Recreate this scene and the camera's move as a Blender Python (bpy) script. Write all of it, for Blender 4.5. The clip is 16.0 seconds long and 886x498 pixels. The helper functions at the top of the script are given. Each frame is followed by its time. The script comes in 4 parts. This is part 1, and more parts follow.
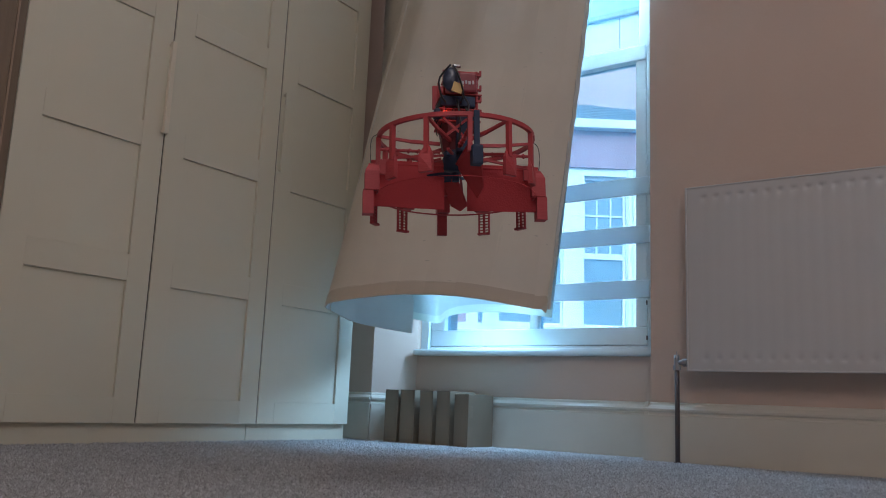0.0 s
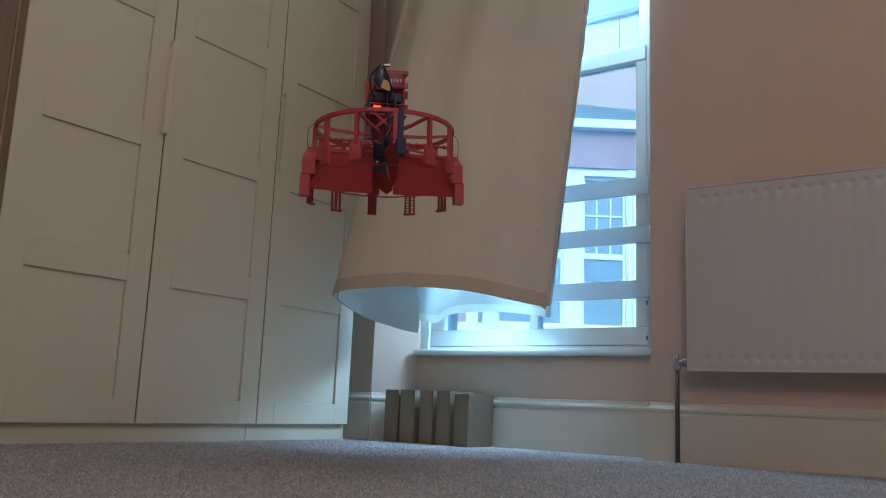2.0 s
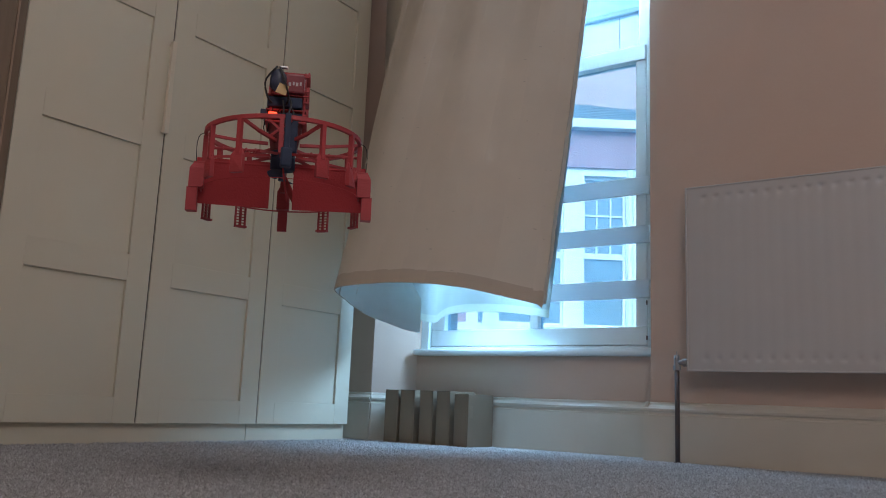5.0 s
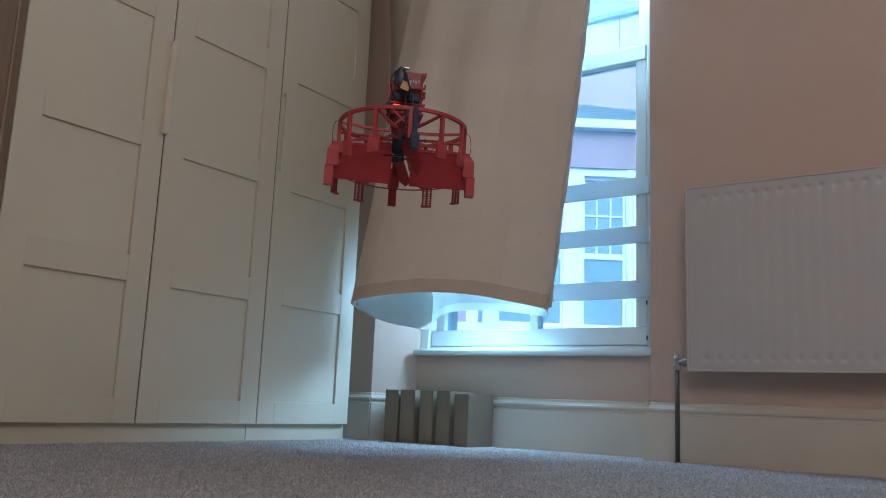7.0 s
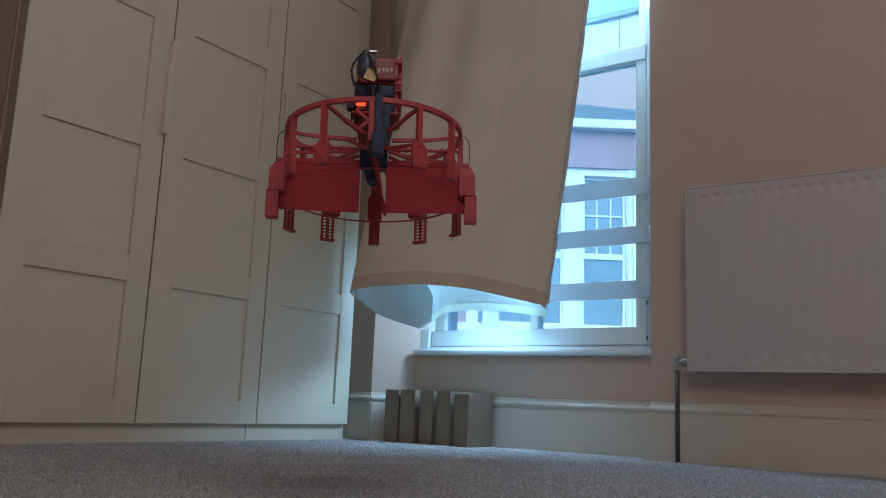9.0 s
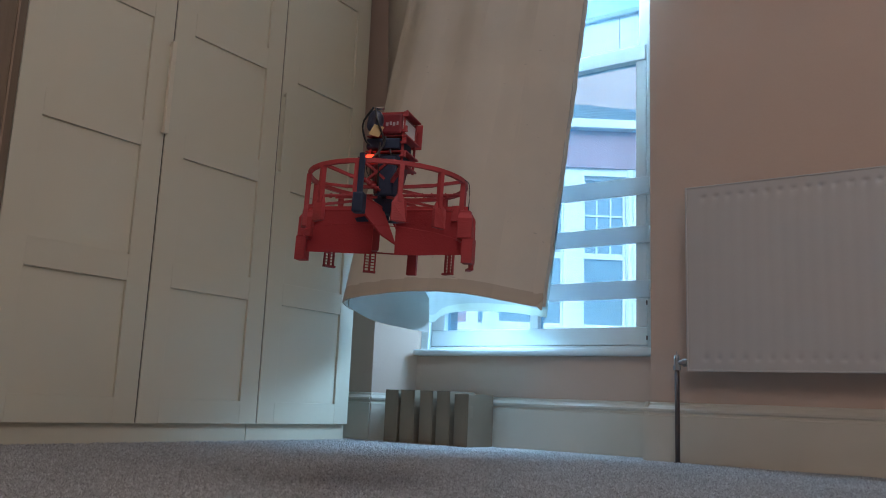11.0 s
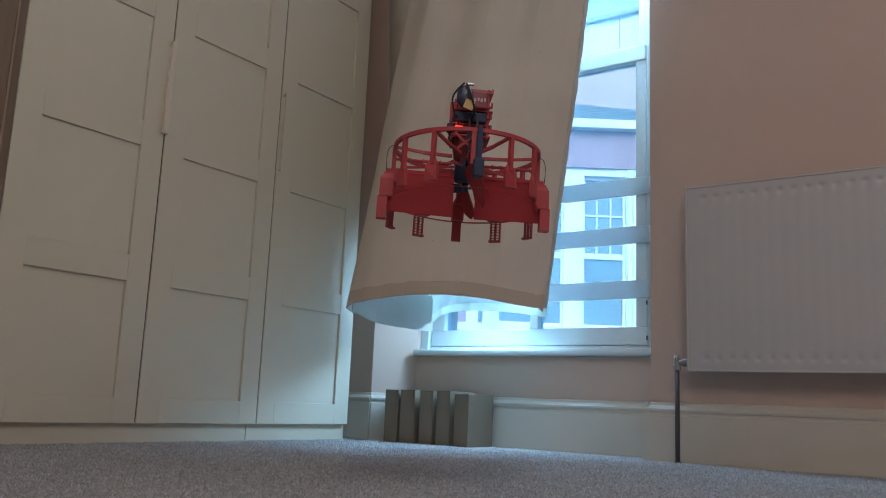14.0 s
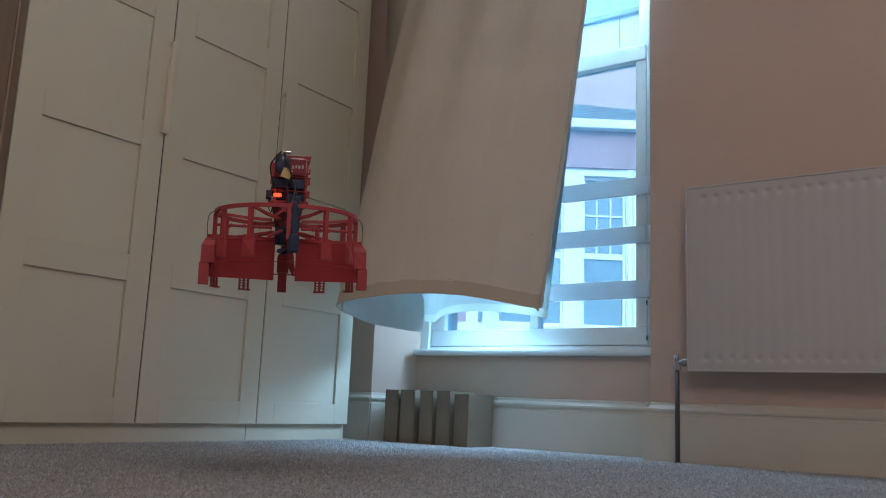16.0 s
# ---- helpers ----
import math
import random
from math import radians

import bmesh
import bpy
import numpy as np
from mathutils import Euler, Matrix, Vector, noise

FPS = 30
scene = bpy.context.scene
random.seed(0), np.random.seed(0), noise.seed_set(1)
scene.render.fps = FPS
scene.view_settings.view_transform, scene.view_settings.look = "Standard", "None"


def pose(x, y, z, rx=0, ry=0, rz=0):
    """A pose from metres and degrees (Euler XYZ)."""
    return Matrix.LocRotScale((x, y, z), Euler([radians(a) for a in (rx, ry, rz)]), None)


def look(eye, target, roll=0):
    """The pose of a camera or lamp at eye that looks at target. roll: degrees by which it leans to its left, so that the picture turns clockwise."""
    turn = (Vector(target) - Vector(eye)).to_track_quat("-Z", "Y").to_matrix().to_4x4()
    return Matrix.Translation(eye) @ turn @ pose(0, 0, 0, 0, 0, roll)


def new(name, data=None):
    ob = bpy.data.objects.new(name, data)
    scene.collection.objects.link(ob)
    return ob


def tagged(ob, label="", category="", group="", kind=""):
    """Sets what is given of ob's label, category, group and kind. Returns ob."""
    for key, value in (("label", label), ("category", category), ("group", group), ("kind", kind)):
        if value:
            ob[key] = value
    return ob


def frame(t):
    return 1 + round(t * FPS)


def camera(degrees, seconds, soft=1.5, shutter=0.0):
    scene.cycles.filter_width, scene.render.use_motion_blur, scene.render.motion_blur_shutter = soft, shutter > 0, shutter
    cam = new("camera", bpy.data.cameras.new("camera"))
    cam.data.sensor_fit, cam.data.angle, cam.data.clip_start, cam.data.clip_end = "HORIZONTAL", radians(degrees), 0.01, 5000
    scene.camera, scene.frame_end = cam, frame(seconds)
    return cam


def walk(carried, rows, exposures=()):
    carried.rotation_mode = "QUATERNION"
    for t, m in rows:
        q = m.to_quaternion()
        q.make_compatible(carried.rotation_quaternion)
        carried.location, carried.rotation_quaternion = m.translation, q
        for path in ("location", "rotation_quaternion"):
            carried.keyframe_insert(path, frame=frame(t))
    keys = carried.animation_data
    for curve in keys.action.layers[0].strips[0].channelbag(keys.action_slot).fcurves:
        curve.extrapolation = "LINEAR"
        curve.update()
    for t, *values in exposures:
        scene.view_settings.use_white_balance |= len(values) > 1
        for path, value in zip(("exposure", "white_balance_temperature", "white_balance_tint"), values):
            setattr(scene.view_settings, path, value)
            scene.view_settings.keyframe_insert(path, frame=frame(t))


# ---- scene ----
cam = camera(55.28, 16.0, soft=1.0)
EYE = Vector((0.0, 0.0, 0.158))
GAZE = Vector((-0.56785, 0.80330, 0.17957))
walk(cam, [(0.0, look(EYE, EYE + GAZE, 2.32)), (16.0, look(EYE, EYE + GAZE, 2.32))], 
     [(t, 1.95 + d, k, tint + 1.5) for t, d, k, tint in (
         (0.0, 0.07, 5750, 14), (0.5, 0.02, 5750, 14), (1.0, 0.03, 5950, 14), (2.0, 0.03, 6100, 15), (3.0, 0.06, 6050, 15), (4.0, 0.03, 5850, 16),
         (6.5, 0.18, 6000, 14), (7.0, 0.19, 5850, 14), (8.0, 0.02, 5700, 11), (8.5, -0.04, 5850, 15), (9.0, -0.14, 5950, 14), (9.2, -0.13, 5950, 14),
         (11.3, 0.02, 5950, 14), (12.5, 0.07, 6250, 17), (14.0, 0.13, 5850, 13), (15.0, 0.05, 5850, 14), (16.0, 0.04, 5950, 14))])

# ---- light: an overcast sky outside, a warm ceiling lamp inside ----
world = bpy.data.worlds.new("sky")
scene.world = world
world.use_nodes = True
wn, wl = world.node_tree.nodes, world.node_tree.links
sky = wn.new("ShaderNodeTexSky")
sky.sky_type, sky.sun_disc = "NISHITA", False
sky.sun_elevation, sky.sun_rotation = radians(42), radians(160)
sky.air_density, sky.dust_density = 1.0, 3.0
wl.new(sky.outputs["Color"], wn["Background"].inputs["Color"])
wn["Background"].inputs["Strength"].default_value = 0.14

sun = new("sun", bpy.data.lights.new("sun", "SUN"))
sun.data.energy, sun.data.angle, sun.data.color = 0.5, radians(14), (1.0, 0.97, 0.92)
sun.matrix_world = look((2, -8, 10), (-2, 6, 2))

window_light = new("window_light", bpy.data.lights.new("window_light", "AREA"))
window_light.data.shape, window_light.data.size, window_light.data.size_y = "RECTANGLE", 0.42, 0.06
window_light.data.energy, window_light.data.color = 2.15, (0.42, 0.74, 1.0)
window_light.matrix_world = look((-1.72, 2.855, 0.63), (-1.98, 1.95, 0.0))
upper_light = new("upper_window_light", bpy.data.lights.new("upper_window_light", "AREA"))
upper_light.data.shape, upper_light.data.size, upper_light.data.size_y = "RECTANGLE", 0.50, 0.36
upper_light.data.energy, upper_light.data.color = 21.0, (0.46, 0.76, 1.0)
upper_light.matrix_world = look((-1.48, 2.84, 2.07), (-1.30, 0.84, 2.0))

bulb_light = new("bulb_light", bpy.data.lights.new("bulb_light", "POINT"))
bulb_light.data.energy, bulb_light.data.color, bulb_light.data.shadow_soft_size = 10.8, (1.0, 0.91, 0.81), 0.52
bulb_light.location = (0.30, -0.10, 2.09)


# ---- materials ----
def material(name, color, rough=0.5, metal=0.0, vary=0.06, scale=6.0, grain=0.0, grain_scale=200.0, stretch=(1, 1, 1), coat=0.0, spread=0.0):
    """A surface with slow stains (vary, scale), fine relief (grain, grain_scale) and a shade of its own for each object (spread)."""
    m = bpy.data.materials.new(name)
    m.use_nodes = True
    n, l = m.node_tree.nodes, m.node_tree.links
    b = n["Principled BSDF"]
    b.inputs["Roughness"].default_value, b.inputs["Metallic"].default_value = rough, metal
    b.inputs["Coat Weight"].default_value = coat
    co, mp = n.new("ShaderNodeTexCoord"), n.new("ShaderNodeMapping")
    mp.inputs["Scale"].default_value = stretch
    l.new(co.outputs["Object"], mp.inputs["Vector"])
    big, fine = n.new("ShaderNodeTexNoise"), n.new("ShaderNodeTexNoise")
    big.inputs["Scale"].default_value, big.inputs["Detail"].default_value = scale, 5
    fine.inputs["Scale"].default_value, fine.inputs["Detail"].default_value = grain_scale, 3
    for t in (big, fine):
        l.new(mp.outputs["Vector"], t.inputs["Vector"])
    ramp = n.new("ShaderNodeMapRange")
    ramp.inputs["From Min"].default_value, ramp.inputs["From Max"].default_value = 0.3, 0.7
    ramp.inputs["To Min"].default_value, ramp.inputs["To Max"].default_value = 1 - vary, 1 + vary
    l.new(big.outputs["Fac"], ramp.inputs["Value"])
    hsv = n.new("ShaderNodeHueSaturation")
    hsv.inputs["Color"].default_value = (*color, 1)
    value = ramp.outputs["Result"]
    if spread:
        info, mr, mul = n.new("ShaderNodeObjectInfo"), n.new("ShaderNodeMapRange"), n.new("ShaderNodeMath")
        mr.inputs["To Min"].default_value, mr.inputs["To Max"].default_value = 1 - spread, 1 + spread
        mul.operation = "MULTIPLY"
        l.new(info.outputs["Random"], mr.inputs["Value"])
        l.new(mr.outputs["Result"], mul.inputs[0])
        l.new(value, mul.inputs[1])
        value = mul.outputs["Value"]
    l.new(value, hsv.inputs["Value"])
    l.new(hsv.outputs["Color"], b.inputs["Base Color"])
    rr = n.new("ShaderNodeMapRange")
    rr.inputs["To Min"].default_value, rr.inputs["To Max"].default_value = max(rough - 0.1, 0.02), min(rough + 0.1, 1)
    l.new(big.outputs["Fac"], rr.inputs["Value"])
    l.new(rr.outputs["Result"], b.inputs["Roughness"])
    if grain:
        bump = n.new("ShaderNodeBump")
        bump.inputs["Strength"].default_value, bump.inputs["Distance"].default_value = grain, 0.003
        l.new(fine.outputs["Fac"], bump.inputs["Height"])
        l.new(bump.outputs["Normal"], b.inputs["Normal"])
    return m


def cloth(name, color, through_share, weave=900.0, slubs=False):
    """Woven fabric that lets part of the light through."""
    m = material(name, color, 0.9, vary=0.05, scale=4, grain=0.35, grain_scale=weave)
    n, l = m.node_tree.nodes, m.node_tree.links
    b, out = n["Principled BSDF"], n["Material Output"]
    tr, mix = n.new("ShaderNodeBsdfTranslucent"), n.new("ShaderNodeMixShader")
    if slubs:
        co, mp, tex, mr, mul = n.new("ShaderNodeTexCoord"), n.new("ShaderNodeMapping"), n.new("ShaderNodeTexNoise"), n.new("ShaderNodeMapRange"), n.new("ShaderNodeMix")
        mp.inputs["Scale"].default_value = (30, 30, 95)
        tex.inputs["Scale"].default_value, tex.inputs["Detail"].default_value = 1.0, 1
        mr.inputs["From Min"].default_value, mr.inputs["From Max"].default_value = 0.762, 0.80
        mr.inputs["To Min"].default_value, mr.inputs["To Max"].default_value = 1.0, 0.80
        mul.data_type, mul.blend_type = "RGBA", "MULTIPLY"
        mul.inputs["Factor"].default_value = 1.0
        l.new(co.outputs["Object"], mp.inputs["Vector"])
        l.new(mp.outputs["Vector"], tex.inputs["Vector"])
        l.new(tex.outputs["Fac"], mr.inputs["Value"])
        l.new(b.inputs["Base Color"].links[0].from_socket, mul.inputs["A"])
        l.new(mr.outputs["Result"], mul.inputs["B"])
        l.new(mul.outputs["Result"], b.inputs["Base Color"])
    l.new(b.inputs["Base Color"].links[0].from_socket, tr.inputs["Color"])
    mix.inputs["Fac"].default_value = through_share
    l.new(b.outputs["BSDF"], mix.inputs[1])
    l.new(tr.outputs["BSDF"], mix.inputs[2])
    l.new(mix.outputs["Shader"], out.inputs["Surface"])
    return m


def glow(name, color, strength):
    m = bpy.data.materials.new(name)
    m.use_nodes = True
    b = m.node_tree.nodes["Principled BSDF"]
    b.inputs["Base Color"].default_value = (*color, 1)
    b.inputs["Emission Color"].default_value, b.inputs["Emission Strength"].default_value = (*color, 1), strength
    return m


def glass(name, color=(1, 1, 1), rough=0.0):
    m = bpy.data.materials.new(name)
    m.use_nodes = True
    n, l = m.node_tree.nodes, m.node_tree.links
    gl, tr, mix, fr = (n.new("ShaderNodeBsdfGlossy"), n.new("ShaderNodeBsdfTransparent"), n.new("ShaderNodeMixShader"), n.new("ShaderNodeFresnel"))
    gl.inputs["Roughness"].default_value = rough
    tr.inputs["Color"].default_value = (*color, 1)
    l.new(fr.outputs["Fac"], mix.inputs["Fac"])
    l.new(tr.outputs["BSDF"], mix.inputs[1])
    l.new(gl.outputs["BSDF"], mix.inputs[2])
    l.new(mix.outputs["Shader"], n["Material Output"].inputs["Surface"])
    return m


def hazy_glass(name):
    """Clear glass with a blue translucent mix that paints daylight haze over the view."""
    m = glass(name, (0.72, 0.91, 0.96))
    n, l = m.node_tree.nodes, m.node_tree.links
    out = n["Material Output"]
    clear = out.inputs["Surface"].links[0].from_socket
    haze, mix, tex, mr = n.new("ShaderNodeBsdfTranslucent"), n.new("ShaderNodeMixShader"), n.new("ShaderNodeTexNoise"), n.new("ShaderNodeMapRange")
    haze.inputs["Color"].default_value = (0.27, 0.71, 1.0, 1)
    tex.inputs["Scale"].default_value, tex.inputs["Detail"].default_value = 3, 6
    mr.inputs["To Min"].default_value, mr.inputs["To Max"].default_value = 0.14, 0.32
    l.new(tex.outputs["Fac"], mr.inputs["Value"])
    l.new(mr.outputs["Result"], mix.inputs["Fac"])
    l.new(clear, mix.inputs[1])
    l.new(haze.outputs["BSDF"], mix.inputs[2])
    l.new(mix.outputs["Shader"], out.inputs["Surface"])
    return m


def carpet_material(tufts=False):
    """Short cut pile in greys and beiges, with slow shading where it was trodden."""
    m = material("carpet_pile" if not tufts else "carpet_tufts", (0.53, 0.53, 0.53), 0.95, vary=0.10, scale=2.2, grain=1.0, grain_scale=480)
    n, l = m.node_tree.nodes, m.node_tree.links
    b = n["Principled BSDF"]
    base = b.inputs["Base Color"].links[0].from_socket
    co, spots, ramp, mix = n.new("ShaderNodeTexCoord"), n.new("ShaderNodeTexNoise"), n.new("ShaderNodeValToRGB"), n.new("ShaderNodeMix")
    spots.inputs["Scale"].default_value, spots.inputs["Detail"].default_value = 120, 5
    l.new(co.outputs["Object"], spots.inputs["Vector"])
    ramp.color_ramp.elements[0].position, ramp.color_ramp.elements[1].position = 0.38, 0.62
    ramp.color_ramp.elements[0].color, ramp.color_ramp.elements[1].color = (0.55, 0.54, 0.53, 1), (1.18, 1.18, 1.18, 1)
    l.new(spots.outputs["Fac"], ramp.inputs["Fac"])
    mix.data_type, mix.blend_type = "RGBA", "MULTIPLY"
    mix.inputs["Factor"].default_value = 0.8
    l.new(base, mix.inputs["A"])
    l.new(ramp.outputs["Color"], mix.inputs["B"])
    l.new(mix.outputs["Result"], b.inputs["Base Color"])
    b.inputs["Sheen Weight"].default_value = 0.3
    if tufts:
        geo, mr, hs = n.new("ShaderNodeNewGeometry"), n.new("ShaderNodeMapRange"), n.new("ShaderNodeHueSaturation")
        mr.inputs["To Min"].default_value, mr.inputs["To Max"].default_value = 0.66, 1.22
        l.new(geo.outputs["Random Per Island"], mr.inputs["Value"])
        l.new(mr.outputs["Result"], hs.inputs["Value"])
        l.new(mix.outputs["Result"], hs.inputs["Color"])
        l.new(hs.outputs["Color"], b.inputs["Base Color"])
    return m


WALL_PAINT = material("peach_wall_paint", (0.58, 0.43, 0.34), 0.6, vary=0.04, scale=1.6, grain=0.12, grain_scale=90)
CEILING_PAINT = material("white_ceiling_paint", (0.78, 0.76, 0.72), 0.8, vary=0.03, scale=2, grain=0.1, grain_scale=80)
GLOSS_PAINT = material("cream_gloss_paint", (0.60, 0.55, 0.46), 0.32, vary=0.05, scale=3, grain=0.1, grain_scale=45, coat=0.2)
FRAME_PAINT = material("white_frame_paint", (0.74, 0.80, 0.80), 0.4, vary=0.04, scale=5, grain=0.1, grain_scale=60)
DOOR_FOIL = material("off_white_door_foil", (0.68, 0.63, 0.50), 0.42, vary=0.025, scale=1.5, grain=0.03, grain_scale=300)
GAP_SHADE = material("door_gap_shade", (0.045, 0.036, 0.028), 0.8)
HANDLE_FOIL = material("cream_handle", (0.74, 0.66, 0.52), 0.4, vary=0.03)
RADIATOR_PAINT = material("white_radiator_enamel", (0.51, 0.49, 0.475), 0.36, vary=0.03, scale=2, grain=0.03, grain_scale=120)
CHROME = material("worn_chrome", (0.34, 0.335, 0.33), 0.42, 1.0, vary=0.12, scale=60)
OLD_PIPE = material("tarnished_copper_pipe", (0.10, 0.072, 0.066), 0.6, 0.2, vary=0.2, scale=30)
CARDBOARD = material("grey_brown_cardboard", (0.225, 0.170, 0.115), 0.85, vary=0.07, scale=9, grain=0.15, grain_scale=160, spread=0.1)
BEAD_BROWN = material("light_brown_bead", (0.36, 0.25, 0.17), 0.45, vary=0.1, scale=5)
# brown of the panel painted for shaded wall, and of the strip beside it
STRIP_BROWN = material("dark_strip_brown", (0.21, 0.15, 0.10), 0.45, vary=0.2, scale=5, grain=0.15, grain_scale=60, stretch=(6, 6, 0.5))
BACKING = cloth("grey_white_backing", (0.62, 0.60, 0.57), 0.04)
CARPET = carpet_material()
TUFTS = carpet_material(True)
LINEN = cloth("cream_curtain_cloth", (0.78, 0.70, 0.59), 0.17, slubs=True)
LINEN_HEM = cloth("doubled_curtain_hem", (0.64, 0.54, 0.43), 0.1)
SIDE_HEM = cloth("pale_side_seam", (0.76, 0.75, 0.70), 0.4)
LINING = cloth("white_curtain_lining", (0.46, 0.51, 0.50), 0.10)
LINING_HEM = cloth("pale_lining_hem", (0.58, 0.63, 0.57), 0.12)
PANE = hazy_glass("hazy_window_glass")
FROSTED = cloth("frosted_white_strip", (0.86, 0.90, 0.91), 0.70, 60)
RED = material("red_printed_plastic", (0.38, 0.040, 0.046), 0.55, vary=0.10, scale=30, grain=0.25, grain_scale=900, stretch=(0.08, 0.08, 1))
RED_FILM = cloth("red_thin_plastic", (0.50, 0.056, 0.064), 0.28, 400)
BLACK = material("black_plastic", (0.032, 0.044, 0.080), 0.55, vary=0.2, scale=40)
BLACK.node_tree.nodes["Principled BSDF"].inputs["Specular IOR Level"].default_value = 0.2
MAROON_WRAP = material("maroon_battery_wrap", (0.20, 0.022, 0.034), 0.35, vary=0.15, scale=40, coat=0.2)
DARK_BLUE = material("dark_blue_wrap", (0.036, 0.046, 0.085), 0.38, vary=0.3, scale=60, grain=0.5, grain_scale=120, coat=0.15)
WIRE = material("black_wire", (0.02, 0.02, 0.022), 0.5)
STEEL = material("bright_steel", (0.6, 0.6, 0.6), 0.25, 1.0, vary=0.1, scale=50)
YELLOW_TAPE = material("yellow_tape", (0.42, 0.28, 0.10), 0.5, vary=0.1, scale=40)
WHITE_PRINT = material("white_print", (0.8, 0.8, 0.82), 0.4)
GREY_PRINT = material("dim_grey_print", (0.36, 0.31, 0.33), 0.5, vary=0.2, scale=90)
HUB_RED = material("dark_maroon_plastic", (0.13, 0.02, 0.028), 0.5, vary=0.15, scale=40)
LED_RED = glow("red_led", (1.0, 0.045, 0.012), 0.8)
RENDER_WHITE = material("white_render_facade", (0.74, 0.77, 0.80), 0.7, vary=0.05, scale=1.2, grain=0.1, grain_scale=20)
BRICK_RED = material("red_brick_wall", (0.34, 0.20, 0.235), 0.85, vary=0.14, scale=2.5, grain=0.3, grain_scale=14)
BRICK_PINK = material("pale_pink_brick", (0.52, 0.36, 0.34), 0.85, vary=0.1, scale=2.0, grain=0.2, grain_scale=14)
SLATE = material("grey_blue_slate", (0.16, 0.19, 0.22), 0.6, vary=0.2, scale=5, grain=0.3, grain_scale=10)
FAR_GLASS = material("reflecting_window_glass", (0.14, 0.20, 0.25), 0.15, 0.5, vary=0.15, scale=0.8)
ASPHALT = material("asphalt", (0.05, 0.05, 0.052), 0.9, vary=0.15, scale=2, grain=0.4, grain_scale=60)
SHADE = glow("lamp_shade_glow", (1.0, 0.85, 0.7), 0.6)


# ---- mesh helpers ----
def finish(name, bm, mat, smooth=False):
    if not any(f.material_index for f in bm.faces):
        bmesh.ops.recalc_face_normals(bm, faces=bm.faces)
    me = bpy.data.meshes.new(name)
    bm.to_mesh(me)
    bm.free()
    me.materials.append(mat)
    if smooth:
        for p in me.polygons:
            p.use_smooth = True
    return me


def part(name, bm, mat, parent=None, label="", smooth=False, second=None):
    ob = new(name, finish(name, bm, mat, smooth))
    if second is not None:
        ob.data.materials.append(second)
    if parent is not None:
        ob.parent = parent
    if label:
        ob["label"] = label
    return ob


def empty(name, m, label, category, group="", kind=""):
    ob = new(name)
    ob.empty_display_size = 0.05
    ob.matrix_world = m
    return tagged(ob, label, category, group, kind)


def box(bm, x0, y0, z0, x1, y1, z1, bevel=0.0, m=None):
    r = bmesh.ops.create_cube(bm, size=1)
    vs = r["verts"]
    bmesh.ops.scale(bm, vec=(x1 - x0, y1 - y0, z1 - z0), verts=vs)
    bmesh.ops.translate(bm, vec=((x0 + x1) / 2, (y0 + y1) / 2, (z0 + z1) / 2), verts=vs)
    if bevel:
        es = list({e for v in vs for e in v.link_edges})
        out = bmesh.ops.bevel(bm, geom=es, offset=bevel, segments=2, affect="EDGES", profile=0.6)
        vs = list({v for f in out["faces"] for v in f.verts} | {v for v in vs if v.is_valid})
    if m is not None:
        bmesh.ops.transform(bm, matrix=m, verts=vs)
    return bm


def boxes(*args, bevel=0.0):
    bm = bmesh.new()
    for a in args:
        box(bm, *a, bevel=bevel)
    return bm


def rod(bm, a, b, r, sides=8, r2=None):
    a, b = Vector(a), Vector(b)
    d = b - a
    m = Matrix.Translation((a + b) / 2) @ d.to_track_quat("Z", "Y").to_matrix().to_4x4()
    bmesh.ops.create_cone(bm, cap_ends=True, segments=sides, radius1=r, radius2=r if r2 is None else r2, depth=d.length, matrix=m)
    return bm


def bar(bm, a, b, w, d, up=(0, 0, 1)):
    """A flat bar from a to b, w wide across and d deep along up."""
    a, b, up = Vector(a), Vector(b), Vector(up)
    z = (b - a).normalized()
    x = up.cross(z).normalized()
    y = z.cross(x)
    m = Matrix((x, y, z)).transposed().to_4x4()
    m.translation = (a + b) / 2
    box(bm, -w / 2, -d / 2, -(b - a).length / 2, w / 2, d / 2, (b - a).length / 2, m=m)
    return bm


def tube(bm, pts, r, sides=6, closed=False):
    pts = [Vector(p) for p in pts]
    n = len(pts)
    rings = []
    for i, p in enumerate(pts):
        q0, q1 = (pts[(i - 1) % n], pts[(i + 1) % n]) if closed else (pts[max(i - 1, 0)], pts[min(i + 1, n - 1)])
        m = (q1 - q0).to_track_quat("Z", "Y").to_matrix()
        rings.append([bm.verts.new(p + m @ Vector((r * math.cos(k * math.tau / sides), r * math.sin(k * math.tau / sides), 0))) for k in range(sides)])
    for i in range(n if closed else n - 1):
        a, b = rings[i], rings[(i + 1) % n]
        for k in range(sides):
            bm.faces.new((a[k], a[(k + 1) % sides], b[(k + 1) % sides], b[k]))
    if not closed:
        bm.faces.new(rings[0]), bm.faces.new(rings[-1])
    return bm


def hoop(bm, radius, z, r_in, height, n=48):
    """A flat ring band."""
    prof = ((radius - r_in, z), (radius, z), (radius, z + height), (radius - r_in, z + height))
    rings = [[bm.verts.new((q * math.sin(i * math.tau / n), -q * math.cos(i * math.tau / n), h)) for q, h in prof] for i in range(n)]
    for i in range(n):
        a, b = rings[i], rings[(i + 1) % n]
        for k in range(4):
            bm.faces.new((a[k], a[(k + 1) % 4], b[(k + 1) % 4], b[k]))
    return bm


